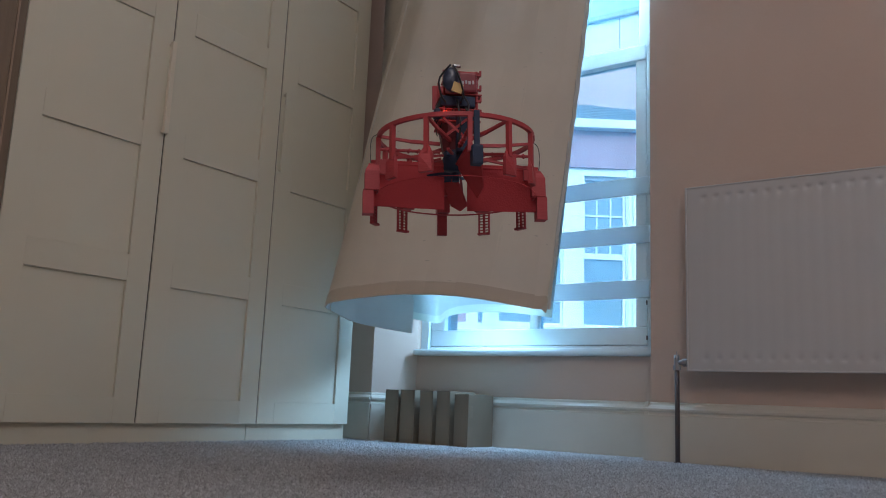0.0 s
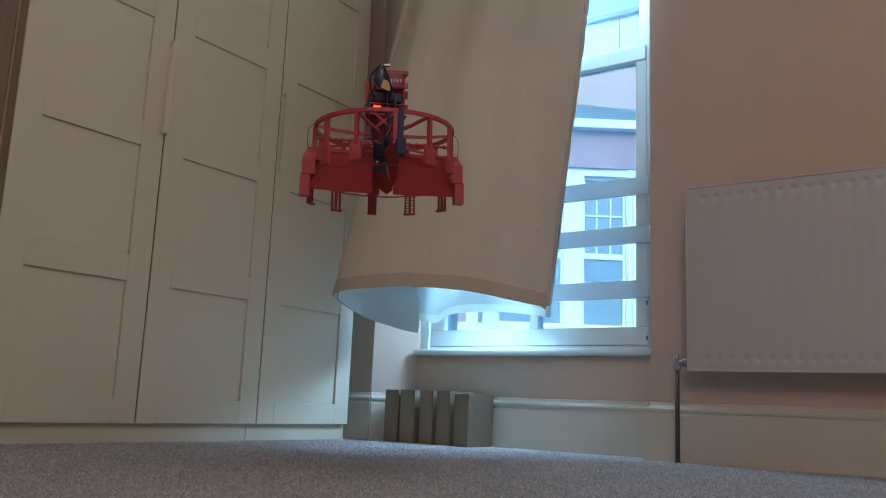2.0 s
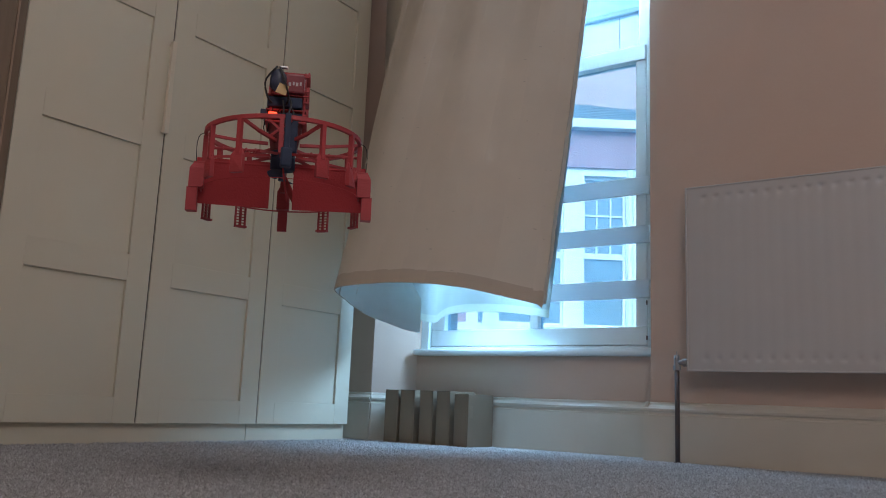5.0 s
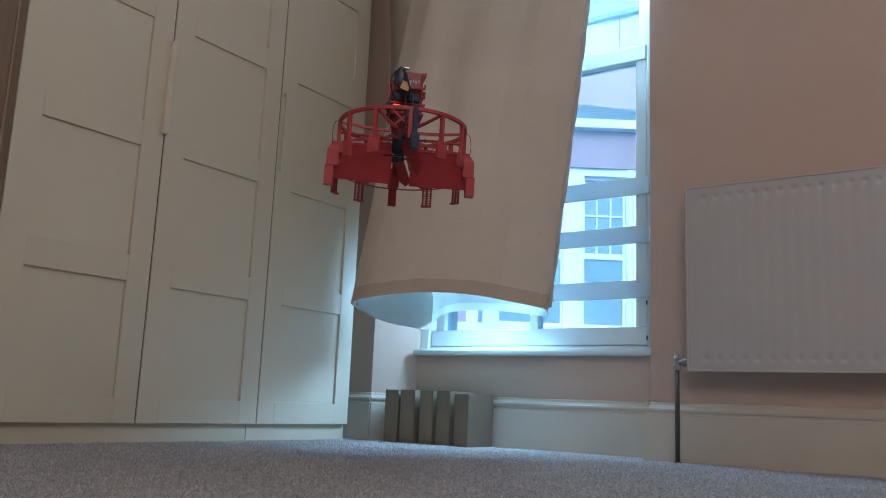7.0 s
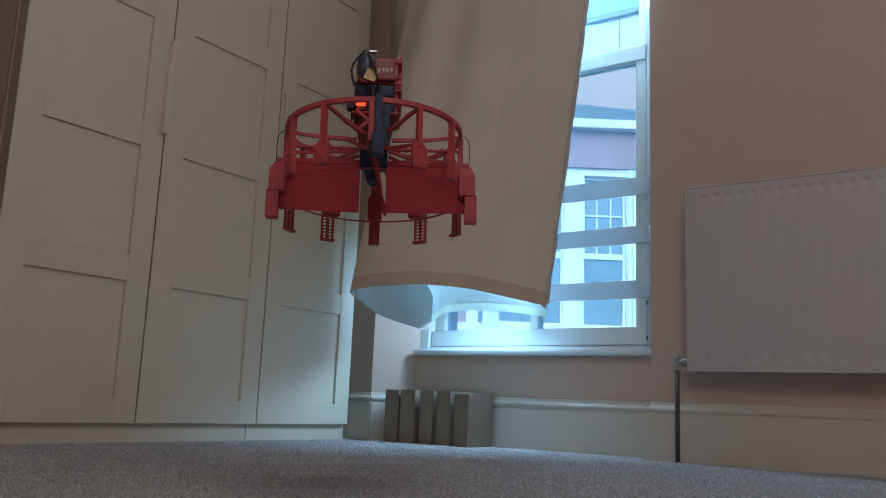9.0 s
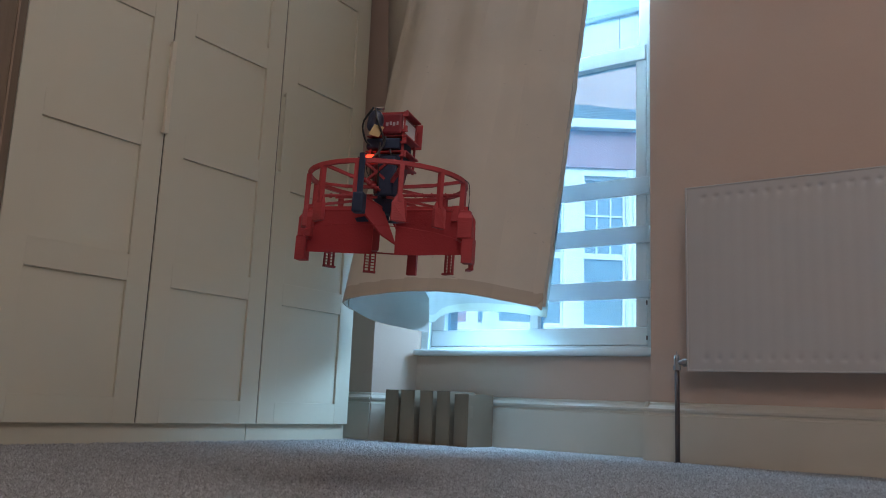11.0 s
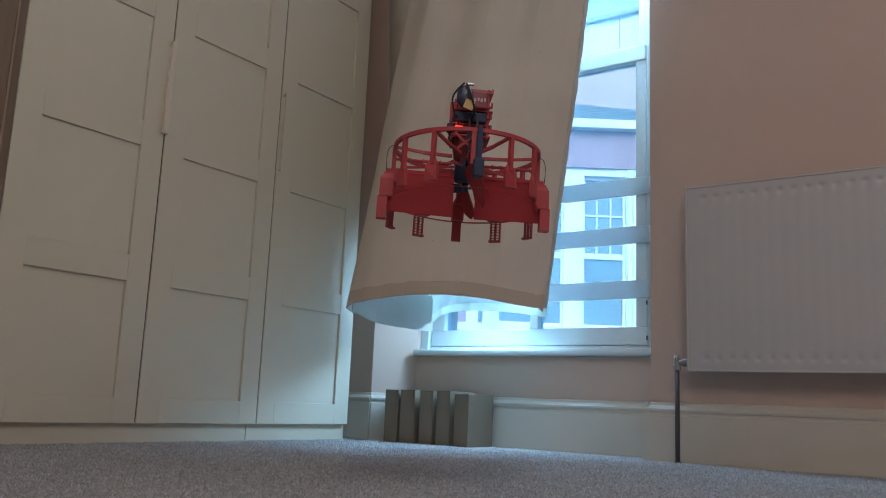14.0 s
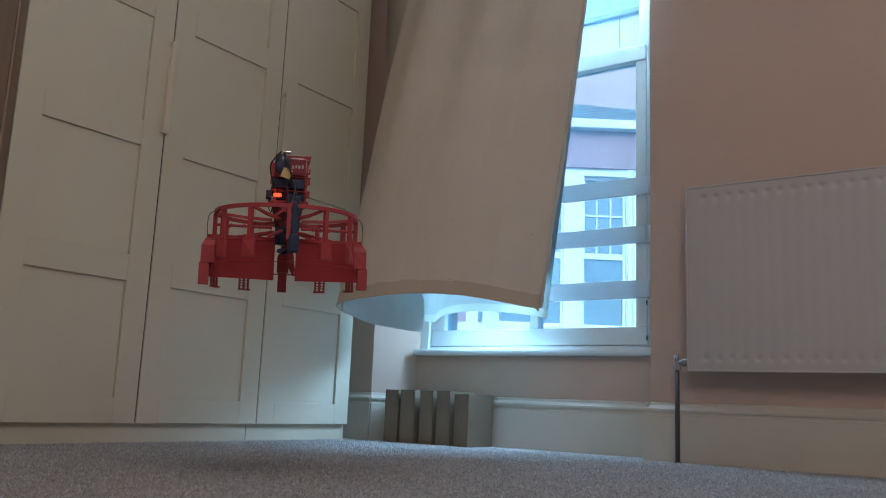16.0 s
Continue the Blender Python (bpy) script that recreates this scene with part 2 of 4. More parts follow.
def spline(pts, s):
    """A smooth curve through pts, s from 0 to 1."""
    n = len(pts) - 1
    k = min(max(int(s * n), 0), n - 1)
    u = s * n - k
    p = [Vector(pts[min(max(k + j, 0), n)]) for j in (-1, 0, 1, 2)]
    return 0.5 * ((2 * p[1]) + (p[2] - p[0]) * u + (2 * p[0] - 5 * p[1] + 4 * p[2] - p[3]) * u * u + (3 * p[1] - p[0] - 3 * p[2] + p[3]) * u ** 3)


def extrude_profile(prof, a, b, out):
    """A moulding: profile (depth along out, height) drawn from a to b."""
    bm = bmesh.new()
    a, b, out = Vector(a), Vector(b), Vector(out)
    ends = [[bm.verts.new(p + out * d + Vector((0, 0, h))) for d, h in prof] for p in (a, b)]
    n = len(prof)
    for k in range(n):
        bm.faces.new((ends[0][k], ends[0][(k + 1) % n], ends[1][(k + 1) % n], ends[1][k]))
    bm.faces.new(ends[0]), bm.faces.new(ends[1])
    return bm


def structure(name, bm, mat, label, category, smooth=False):
    return tagged(part(name, bm, mat, None, "", smooth), label, category, kind="structure")


# ---- the room ----
CEIL = 2.62
bm = boxes((-2.95, -2.6, -0.12, 2.3, 3.0, 0.0))
structure("floor", bm, CARPET, "grey beige short-pile carpet, fitted wall to wall", "carpet")
structure("ceiling", boxes((-3.1, -2.8, CEIL, 2.5, 3.2, CEIL + 0.15)), CEILING_PAINT, "plain white painted ceiling", "ceiling")


def prism(bm, pts, z0, z1):
    lo = [bm.verts.new((x, y, z0)) for x, y in pts]
    hi = [bm.verts.new((x, y, z1)) for x, y in pts]
    n = len(pts)
    for i in range(n):
        bm.faces.new((lo[i], lo[(i + 1) % n], hi[(i + 1) % n], hi[i]))
    bm.faces.new(lo), bm.faces.new(hi)
    return bm


bm = prism(bmesh.new(), ((-3.1, 2.76), (-2.287, 2.76), (-2.165, 2.905), (-2.165, 3.2), (-3.1, 3.2)), -0.1, CEIL)
prism(bm, ((-1.073, 2.76), (2.5, 2.76), (2.5, 3.2), (-1.073, 3.2)), -0.1, CEIL)
prism(bm, ((-2.165, 2.905), (-1.073, 2.905), (-1.073, 3.2), (-2.165, 3.2)), -0.1, 0.352)
prism(bm, ((-2.165, 2.80), (-1.073, 2.80), (-1.073, 3.2), (-2.165, 3.2)), 2.28, CEIL)
structure("wall_north", bm, WALL_PAINT, "peach painted wall with a window recess", "wall")
structure("wall_west", boxes((-3.1, 1.13, -0.1, -2.91, 2.76, CEIL), (-3.1, -2.6, -0.1, -2.305, 1.125, CEIL)), WALL_PAINT, "peach painted wall beside the fitted wardrobes", "wall")
structure("wall_east", boxes((2.3, -2.6, -0.1, 2.5, 2.76, CEIL)), WALL_PAINT, "peach painted plain wall", "wall")
structure("wall_south", boxes((-3.1, -2.8, -0.1, 2.5, -2.6, CEIL)), WALL_PAINT, "peach painted plain wall", "wall")

SKIRT = ((0, 0), (0.019, 0), (0.019, 0.148), (0.014, 0.152), (0.014, 0.158), (0.021, 0.163), (0.022, 0.170), (0.016, 0.177), (0.010, 0.181), (0.007, 0.188), (0, 0.192))


def skirting(name, a, b, out, label):
    bm = extrude_profile(SKIRT, a, b, out)
    bmesh.ops.subdivide_edges(bm, edges=[e for e in bm.edges if abs((e.verts[0].co - e.verts[1].co).z) < 1e-6 and e.calc_length() > 0.1], cuts=24)
    for v in bm.verts:
        v.co += Vector((0, 1, 0)) * 0.0012 * noise.noise(v.co * 9) + Vector((0, 0, 0.0015 * noise.noise(v.co * 7 + Vector((3, 0, 0)))))
    return structure(name, bm, GLOSS_PAINT, label, "skirting board")


skirting("baseboard_1", (-1.092, 2.76, 0), (2.3, 2.76, 0), (0, -1, 0), "cream gloss painted moulded skirting board under the radiator")
skirting("baseboard_2", (-2.91, 2.76, 0), (-2.278, 2.76, 0), (0, -1, 0), "cream gloss skirting board beside the wardrobe")
skirting("baseboard_3", (-2.160, 2.905, 0), (-1.075, 2.905, 0), (0, -1, 0), "cream gloss skirting board in the window recess")
skirting("baseboard_4", (-2.287, 2.757, 0), (-2.163, 2.905, 0), (0.765, -0.644, 0), "chipped cream skirting board on the window reveal")
skirting("baseboard_5", (-1.075, 2.742, 0), (-1.075, 2.90, 0), (-1, 0, 0), "cream gloss skirting board returning into the recess")

# ---- the window ----
window = empty("window_1", pose(0, 0, 0), "white painted window with safety bars in a recess", "window", kind="structure")
WX0, WX1, WZ0, WZ1 = -2.163, -1.075, 0.379, 2.28
part("window_frame", boxes((WX0, 2.925, WZ0, -2.124, 3.02, WZ1), (-1.150, 2.925, WZ0, WX1, 3.02, WZ1), (-2.124, 2.925, WZ1 - 0.05, -1.150, 3.02, WZ1), (-2.124, 2.935, WZ0, -1.150, 3.02, WZ0 + 0.014), bevel=0.003), FRAME_PAINT, window)
part("bottom_rail", boxes((-2.120, 2.938, 0.396, -1.156, 2.985, 0.462), bevel=0.004), FRAME_PAINT, window)
for x0, x1 in ((-2.120, -2.052), (-1.642, -1.604), (-1.199, -1.156)):
    part("stile", boxes((x0, 2.938, 0.462, x1, 2.985, 1.492), bevel=0.004), FRAME_PAINT, window)
part("meeting_rail", boxes((-2.120, 2.930, 1.492, -1.156, 2.99, 1.552), bevel=0.005), FRAME_PAINT, window)
for x0, x1 in ((-2.120, -2.060), (-1.190, -1.156)):
    part("upper_stile", boxes((x0, 2.950, 1.552, x1, 2.99, 2.23), bevel=0.004), FRAME_PAINT, window)
for x0, x1, z0, z1, y in ((-2.052, -1.642, 0.462, 1.492, 2.962), (-1.604, -1.199, 0.462, 1.492, 2.962), (-2.06, -1.19, 1.552, 2.23, 2.972)):
    pane = part("pane", boxes((x0, y, z0, x1, y + 0.004, z1)), PANE, window)
    pane.visible_shadow = False
for z0, z1 in ((0.953, 1.019), (0.769, 0.833), (0.564, 0.630)):
    part("safety_bar", boxes((-2.11, 2.908, z0, -1.135, 2.924, z1), bevel=0.003), FROSTED, window, "flat frosted white bar")
bm = boxes((-2.158, 2.862, 0.354, -1.075, 3.03, 0.379), bevel=0.009)
sill = part("window_sill", bm, FRAME_PAINT, window)


for z in (0.540, 0.412):
    part("window_catch", boxes((-1.153, 2.920, z, -1.149, 2.926, z + 0.016), bevel=0.001), OLD_PIPE, window, "small dark catch")


# ---- an added panel at the west wall: its brown stands in for shade ----
wall_strip = tagged(part("door_1", boxes((-2.303, 0.36, 0.008, -2.270, 1.1065, 2.03), bevel=0.003), STRIP_BROWN), "added dark brown panel painted as the shaded strip of wall", "door", kind="structure")
part("edge_bead", boxes((-2.300, 1.107, 0.008, -2.268, 1.1132, 2.03), bevel=0.0015), BEAD_BROWN, wall_strip)

# ---- fitted wardrobes ----
FACE, WARD_TOP = -2.293, 2.36


def wardrobe_unit(y0, y1, handle_y):
    unit = empty("wardrobe", pose(-2.6, (y0 + y1) / 2, 0), "tall off-white wardrobe unit with a panelled door, closed", "wardrobe", "fitted wardrobe units")
    inv = pose(-2.6, (y0 + y1) / 2, 0).inverted()

    def put(name, bm, mat, parent, label=""):
        bmesh.ops.transform(bm, matrix=inv, verts=bm.verts)
        return part(name, bm, mat, parent, label)
    put("body", boxes((-2.89, y0, 0.06, -2.872, y1, WARD_TOP), (-2.872, y0, 0.06, FACE - 0.070, y0 + 0.018, WARD_TOP), (-2.872, y1 - 0.018, 0.06, FACE - 0.070, y1, WARD_TOP),
                      (-2.872, y0 + 0.018, 0.06, FACE - 0.072, y1 - 0.018, 0.078), (-2.872, y0 + 0.018, WARD_TOP - 0.018, FACE - 0.072, y1 - 0.018, WARD_TOP)), DOOR_FOIL, unit)
    door = put("door", boxes((FACE - 0.018, y0 + 0.0027, 0.061, FACE - 0.0106, y1 - 0.0027, 2.30)), DOOR_FOIL, unit)
    ya, yb, st = y0 + 0.0027, y1 - 0.0027, 0.0795
    for y in (ya, yb - st):
        put("stile", boxes((FACE - 0.0108, y, 0.061, FACE, y + st, 2.30), bevel=0.0011), DOOR_FOIL, door)
    z = 0.061
    for k in range(6):
        top = 0.139 + 0.436 * k if k < 5 else 2.30
        put("rail", boxes((FACE - 0.0108, ya + st + 0.0002, z, FACE - 0.0002, yb - st - 0.0002, top), bevel=0.0011), DOOR_FOIL, door)
        if k < 5:
            put("panel", boxes((FACE - 0.0108, ya + st + 0.001, top + 0.001, FACE - 0.0094, yb - st - 0.001, min(top + 0.353, 2.25))), DOOR_FOIL, door)
        z = top + 0.354
    # an added dark strip paints the shade in the gap between doors
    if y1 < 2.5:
        put("edge_seal", boxes((FACE - 0.014, y1 - 0.0025, 0.063, FACE - 0.0035, y1 + 0.0025, 2.298)), GAP_SHADE, unit, "dark strip painting the shade in the gap between doors")
    if handle_y:
        half = 0.0085 if y0 < 1.5 else 0.005
        bm = boxes((FACE + 0.012, handle_y - half, 0.985, FACE + (0.026 if y0 < 1.5 else 0.017), handle_y + half, 1.300), bevel=0.0024)
        for z in (0.990, 1.287):
            box(bm, FACE - 0.001, handle_y - 0.004, z, FACE + 0.0125, handle_y + 0.004, z + 0.008)
        put("handle", bm, HANDLE_FOIL if y0 < 1.5 else DOOR_FOIL, door, "slim cream bar handle" if y0 < 1.5 else "slim off-white bar handle")
    return unit


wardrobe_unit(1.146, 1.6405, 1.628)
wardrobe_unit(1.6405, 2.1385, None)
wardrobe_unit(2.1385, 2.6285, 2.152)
for y0, y1 in ((1.147, 2.1085), (2.1115, 2.6275)):
    tagged(part("plinth_board", boxes((-2.86, y0, 0.0, -2.313, y1, 0.0598), bevel=0.0008), DOOR_FOIL), "low off-white plinth under the wardrobes on the carpet", "plinth", "wardrobe plinths")
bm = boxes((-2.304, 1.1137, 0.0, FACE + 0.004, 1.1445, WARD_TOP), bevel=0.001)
tagged(part("filler_panel", bm, STRIP_BROWN), "narrow dark brown strip between wall panel and wardrobe", "filler panel")
bm = boxes((-2.89, 2.630, 0.0, -2.335, 2.648, WARD_TOP), bevel=0.001)
tagged(part("end_panel", bm, DOOR_FOIL), "off-white end panel of the wardrobe row", "end panel")


# ---- radiator with valve and pipe ----
def radiator():
    x0, x1, y0, y1, z0, z1 = -0.918, 0.282, 2.666, 2.722, 0.290, 0.8895
    rad = empty("radiator", pose(x0, y1, z0), "white steel panel radiator with vertical flutes on the wall", "radiator")
    inv = pose(-x0, -y1, -z0)
    bm = bmesh.new()
    pitch, first = 0.0400, 0.040
    xs, zs = [], []
    n = int((x1 - x0) / 0.005)
    xs = [x0 + 0.004 + (x1 - x0 - 0.008) * i / n for i in range(n + 1)]
    zs = [z0 + 0.004, z0 + 0.022, z0 + 0.028, z0 + 0.033, z0 + 0.038, z0 + 0.045, z0 + 0.055, z0 + 0.07, z0 + 0.15, z0 + 0.3, z0 + 0.45, z1 - 0.07, z1 - 0.055, z1 - 0.045, z1 - 0.038, z1 - 0.033, z1 - 0.028, z1 - 0.022, z1 - 0.004]
    grid = []
    for z in zs:
        row = []
        end = min(max((min(z - z0, z1 - z) - 0.0255) / 0.0125, 0), 1)
        end = end * end * (3 - 2 * end)
        for x in xs:
            ph = ((x - x0 - first) / pitch) % 1.0
            inside = x0 + 0.030 < x < x1 - 0.030
            lobe = max(0.0, math.cos((ph - 0.5) * math.tau) * 0.5 + 0.2) if inside else 0
            row.append(bm.verts.new((x, y0 + 0.003 + (0.0009 + 0.0055 * math.exp(-((min(z - z0, z1 - z) - 0.038) / 0.009) ** 2)) * lobe * end, z)))
        grid.append(row)
    for a, b in zip(grid, grid[1:]):
        for i in range(len(xs) - 1):
            bm.faces.new((a[i], a[i + 1], b[i + 1], b[i]))
    bmesh.ops.transform(bm, matrix=inv, verts=bm.verts)
    part("front_panel", bm, RADIATOR_PAINT, rad, smooth=True)
    for name, b in (("rim", (x0, y0 - 0.001, z0, x0 + 0.005, y0 + 0.012, z1)), ("rim", (x1 - 0.005, y0 - 0.001, z0, x1, y0 + 0.012, z1)),
                    ("rim", (x0 + 0.005, y0 - 0.001, z0, x1 - 0.005, y0 + 0.012, z0 + 0.005)), ("rim", (x0 + 0.005, y0 - 0.001, z1 - 0.005, x1 - 0.005, y0 + 0.012, z1)),
                    ("back_panel", (x0 + 0.01, y0 + 0.040, z0 + 0.004, x1 - 0.01, y1, z1 - 0.004)), ("side_cover", (x0 + 0.001, y0 + 0.012, z0 + 0.004, x0 + 0.004, y1 - 0.004, z1 - 0.002)),
                    ("side_cover", (x1 - 0.004, y0 + 0.012, z0 + 0.004, x1 - 0.001, y1 - 0.004, z1 - 0.002)), ("top_grille", (x0 + 0.004, y0 + 0.012, z1 - 0.003, x1 - 0.004, y1 - 0.004, z1)),
                    ("wall_bracket", (x0 + 0.2, y1, z0 + 0.05, x0 + 0.23, 2.761, z1 - 0.1)), ("wall_bracket", (x1 - 0.23, y1, z0 + 0.05, x1 - 0.2, 2.761, z1 - 0.1))):
        bm = boxes(b, bevel=0.0012)
        bmesh.ops.transform(bm, matrix=inv, verts=bm.verts)
        part(name, bm, RADIATOR_PAINT, rad)


radiator()
valve = empty("radiator_valve", pose(-0.962, 2.700, 0.0), "chrome lockshield valve on a dark tarnished pipe", "valve")
bm = rod(bmesh.new(), (0, 0, 0), (0, 0, 0.300), 0.0076, 16)
part("pipe", bm, OLD_PIPE, valve, smooth=True)
part("pipe_collar", rod(bmesh.new(), (0, 0, 0), (0, 0, 0.005), 0.012, 14), OLD_PIPE, valve)
bm = rod(bmesh.new(), (0, 0, 0.294), (0, 0, 0.309), 0.0125, 6)
rod(bm, (0, 0, 0.309), (0, 0, 0.334), 0.0085, 14)
rod(bm, (0, 0, 0.319), (0.022, 0, 0.319), 0.0075, 12)
part("valve_body", bm, CHROME, valve)
part("union_nut", rod(bmesh.new(), (0.020, 0, 0.319), (0.034, 0, 0.319), 0.0130, 6), CHROME, valve)
part("tail", rod(bmesh.new(), (0.032, 0, 0.319), (0.050, 0, 0.319), 0.0075, 10), CHROME, valve)
bm = rod(bmesh.new(), (0, 0, 0.333), (0, 0, 0.342), 0.0095, 14, 0.007)
rod(bm, (0, 0, 0.340), (0, 0, 0.356), 0.0028, 8, 0.0012)
part("spindle", bm, CHROME, valve)


# ---- cartons on the carpet ----
def carton(x0, x1, y0, y1, h, turn):
    w, d = x1 - x0, y1 - y0
    th = empty("carton", pose((x0 + x1) / 2, (y0 + y1) / 2, 0, 0, 0, turn), "flat grey-brown cardboard box standing on edge by the skirting", "box", "row of cartons in the window recess")
    part("carton_body", boxes((-w / 2, -d / 2, 0.0, w / 2, d / 2, h), bevel=0.0018), CARDBOARD, th)
    part("lid_flap", boxes((-w / 2 + 0.002, -d / 2 - 0.0016, h * 0.08, w / 2 - 0.006, -d / 2 - 0.0002, h - 0.003), bevel=0.0006), CARDBOARD, th)
    part("tuck_flap", boxes((w / 2 - 0.0004, -d / 2 + 0.006, h * 0.55, w / 2 + 0.0008, -d / 2 + 0.03, h * 0.78)), CARDBOARD, th)


for x0, x1, y0, y1, h, turn in ((-2.156, -2.092, 2.690, 2.838, 0.205, 2), (-2.078, -2.010, 2.690, 2.858, 0.206, 1), (-1.984, -1.921, 2.694, 2.868, 0.205, -1),
                                (-1.906, -1.844, 2.694, 2.872, 0.206, 0.5), (-1.826, -1.762, 2.700, 2.876, 0.197, -0.5)):
    carton(x0, x1, y0, y1, h, turn)


# ---- curtain: gathered strips that hang from the rail ----
RAIL_Z = 2.36
HEM = ((-1.306, 2.45, 0.474), (-1.339, 2.4, 0.473), (-1.436, 2.27, 0.488), (-1.519, 2.2, 0.496), (-1.61, 2.15, 0.498), (-1.701, 2.12, 0.496), (-1.803, 2.1, 0.489), (-1.901, 2.1, 0.481), (-1.995, 2.14, 0.475), (-2.071, 2.24, 0.471), (-2.109, 2.42, 0.448), (-2.055, 2.565, 0.432), (-2.008, 2.655, 0.424))
RAIL = ((-1.195, 2.655), (-1.28, 2.60), (-1.40, 2.64), (-1.52, 2.59), (-1.66, 2.63), (-1.78, 2.58), (-1.90, 2.62), (-2.00, 2.58), (-2.13, 2.615), (-2.315, 2.750))


def curtain_point(s, v, back=0.0):
    """s along the hem from the window side to the folded-back end, v from rail (0) to hem (1)."""
    top, hem = spline([(x, y, RAIL_Z) for x, y in RAIL], s), spline(HEM, s)
    fold = min(max((s - 0.72) / 0.28, 0), 1)
    w = min(v / (1 - 0.07 * fold), 1.0) ** (1.15 + 4.6 * fold * fold * (3 - 2 * fold))
    p = top.lerp(hem, w)
    p.z = top.z + (hem.z - top.z) * v
    p.y += back - 0.05 * math.sin(v * math.pi) * (1 - abs(2 * s - 1))
    p.y += 0.004 * noise.noise(Vector((s * 9, v * 5, 1.0))) + 0.0025 * noise.noise(Vector((s * 30, v * 16, 4.0)))
    p.x += 0.003 * noise.noise(Vector((s * 12, v * 9, 7.0)))
    return p


def sheet(s0, s1, v0, v1, origin, back=0.0, thick=0.0018, ns=14, nv=44):
    bm = bmesh.new()
    g = [[bm.verts.new(curtain_point(s0 + (s1 - s0) * i / ns, v0 + (v1 - v0) * j / nv, back) - origin) for i in range(ns + 1)] for j in range(nv + 1)]
    for j in range(nv):
        for i in range(ns):
            bm.faces.new((g[j][i], g[j][i + 1], g[j + 1][i + 1], g[j + 1][i]))
    bmesh.ops.recalc_face_normals(bm, faces=bm.faces)
    bm = thicken(bm, thick)
    mid = Vector((-1.66, 2.70, 0)) - origin
    for f in bm.faces:
        d = mid - f.calc_center_median()
        d.z = 0
        if f.normal.dot(d) > 0:
            f.material_index = 1
    return bm


def thicken(bm, thick):
    """Gives a sheet its thickness, with hard edges at its rim."""
    bmesh.ops.solidify(bm, geom=list(bm.faces), thickness=thick)
    bmesh.ops.recalc_face_normals(bm, faces=bm.faces)
    bm.normal_update()
    sharp = [e for e in bm.edges if len(e.link_faces) == 2 and e.calc_face_angle(0) > radians(50)]
    bmesh.ops.split_edges(bm, edges=sharp)
    return bm


def corner_fold(strip, origin, pts, proud):
    """A corner of the hem turned over towards the room."""
    bm = bmesh.new()
    out = Vector((0.57, -0.8, 0)) * proud
    front = [bm.verts.new(p + out - origin) for p in pts]
    back = [bm.verts.new(p + out * 0.4 - origin) for p in pts]
    n = len(pts)
    for i in range(n):
        bm.faces.new((front[i], front[(i + 1) % n], back[(i + 1) % n], back[i]))
    bm.faces.new(front), bm.faces.new(back)
    part("corner_fold", bm, LINEN_HEM, strip, "turned-over brown corner of the hem")


curtain = empty("curtain", pose(0, 0, 0), "long cream cloth curtain with white lining, billowing into the room", "curtain")
CUTS = (0.0, 0.08, 0.16, 0.24, 0.32, 0.40, 0.48, 0.56, 0.63, 0.70, 0.77, 0.83, 0.89, 0.945, 1.0)
strips = []
for s0, s1 in zip(CUTS, CUTS[1:]):
    sm = (s0 + s1) / 2
    o = spline([(x, y, RAIL_Z) for x, y in RAIL], sm)
    lo, hi = max(s0 - (0.003 if s0 < 0.75 else 0.02), 0), min(s1 + 0.003, 1)
    strip = part("drop", sheet(lo, hi, 0, 0.977, o, ns=7), LINEN, curtain, smooth=True, second=BACKING)
    strip.location = o
    hem = part("hem", sheet(lo, hi, 0.9755, 1.0, o, thick=0.004, ns=7, nv=3), LINEN_HEM, strip, "doubled hem", smooth=True, second=BACKING)
    if s0 == 0:
        bm = sheet(0.0, 0.024, 0, 1.0, o, thick=0.006, ns=4, nv=120)
        for v in bm.verts:
            v.co += Vector((0.008, 0.002, 0)) + Vector((0.008, -0.006, 0)) * noise.noise(Vector((0, 0, v.co.z * 12))) + Vector((0.005, -0.004, 0)) * noise.noise(Vector((3, 0, v.co.z * 40)))
        part("side_seam", bm, SIDE_HEM, strip, "puckered side seam", smooth=True, second=BACKING)
    if s0 == 0:
        a, b, c = curtain_point(0.0, 0.983), curtain_point(0.05, 0.999), curtain_point(0.012, 1.0) + Vector((0, 0, -0.014))
        corner_fold(strip, o, (a, (a + b) / 2 + Vector((0.006, 0, 0.004)), b, c), 0.007)
    strips.append((s0, s1, strip, hem))
LINING_AT = Vector((-1.65, 2.72, RAIL_Z))


def lining_sheet(v0, v1, nv, thick):
    bm, ns, g = bmesh.new(), 60, []
    for j in range(nv + 1):
        v = v0 + (v1 - v0) * j / nv
        row = []
        for i in range(ns + 1):
            s = i / ns
            x0 = -1.235 - 0.225 * v
            x = x0 + (-2.10 - x0) * s
            y = 2.74 + 0.05 * math.sin(s * 9 + 0.6) * (0.3 + v) - 0.10 * v * math.sin(s * math.pi)
            z = RAIL_Z - v * (RAIL_Z - 0.484 - 0.016 * math.sin(s * 7))
            row.append(bm.verts.new(Vector((x, y, z)) - LINING_AT))
        g.append(row)
    for a, b in zip(g, g[1:]):
        for i in range(ns):
            bm.faces.new((a[i], a[i + 1], b[i + 1], b[i]))
    return thicken(bm, thick)


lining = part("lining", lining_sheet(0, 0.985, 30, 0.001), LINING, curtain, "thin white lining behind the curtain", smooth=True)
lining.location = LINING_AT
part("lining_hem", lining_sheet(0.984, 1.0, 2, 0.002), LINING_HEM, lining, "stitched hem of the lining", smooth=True)
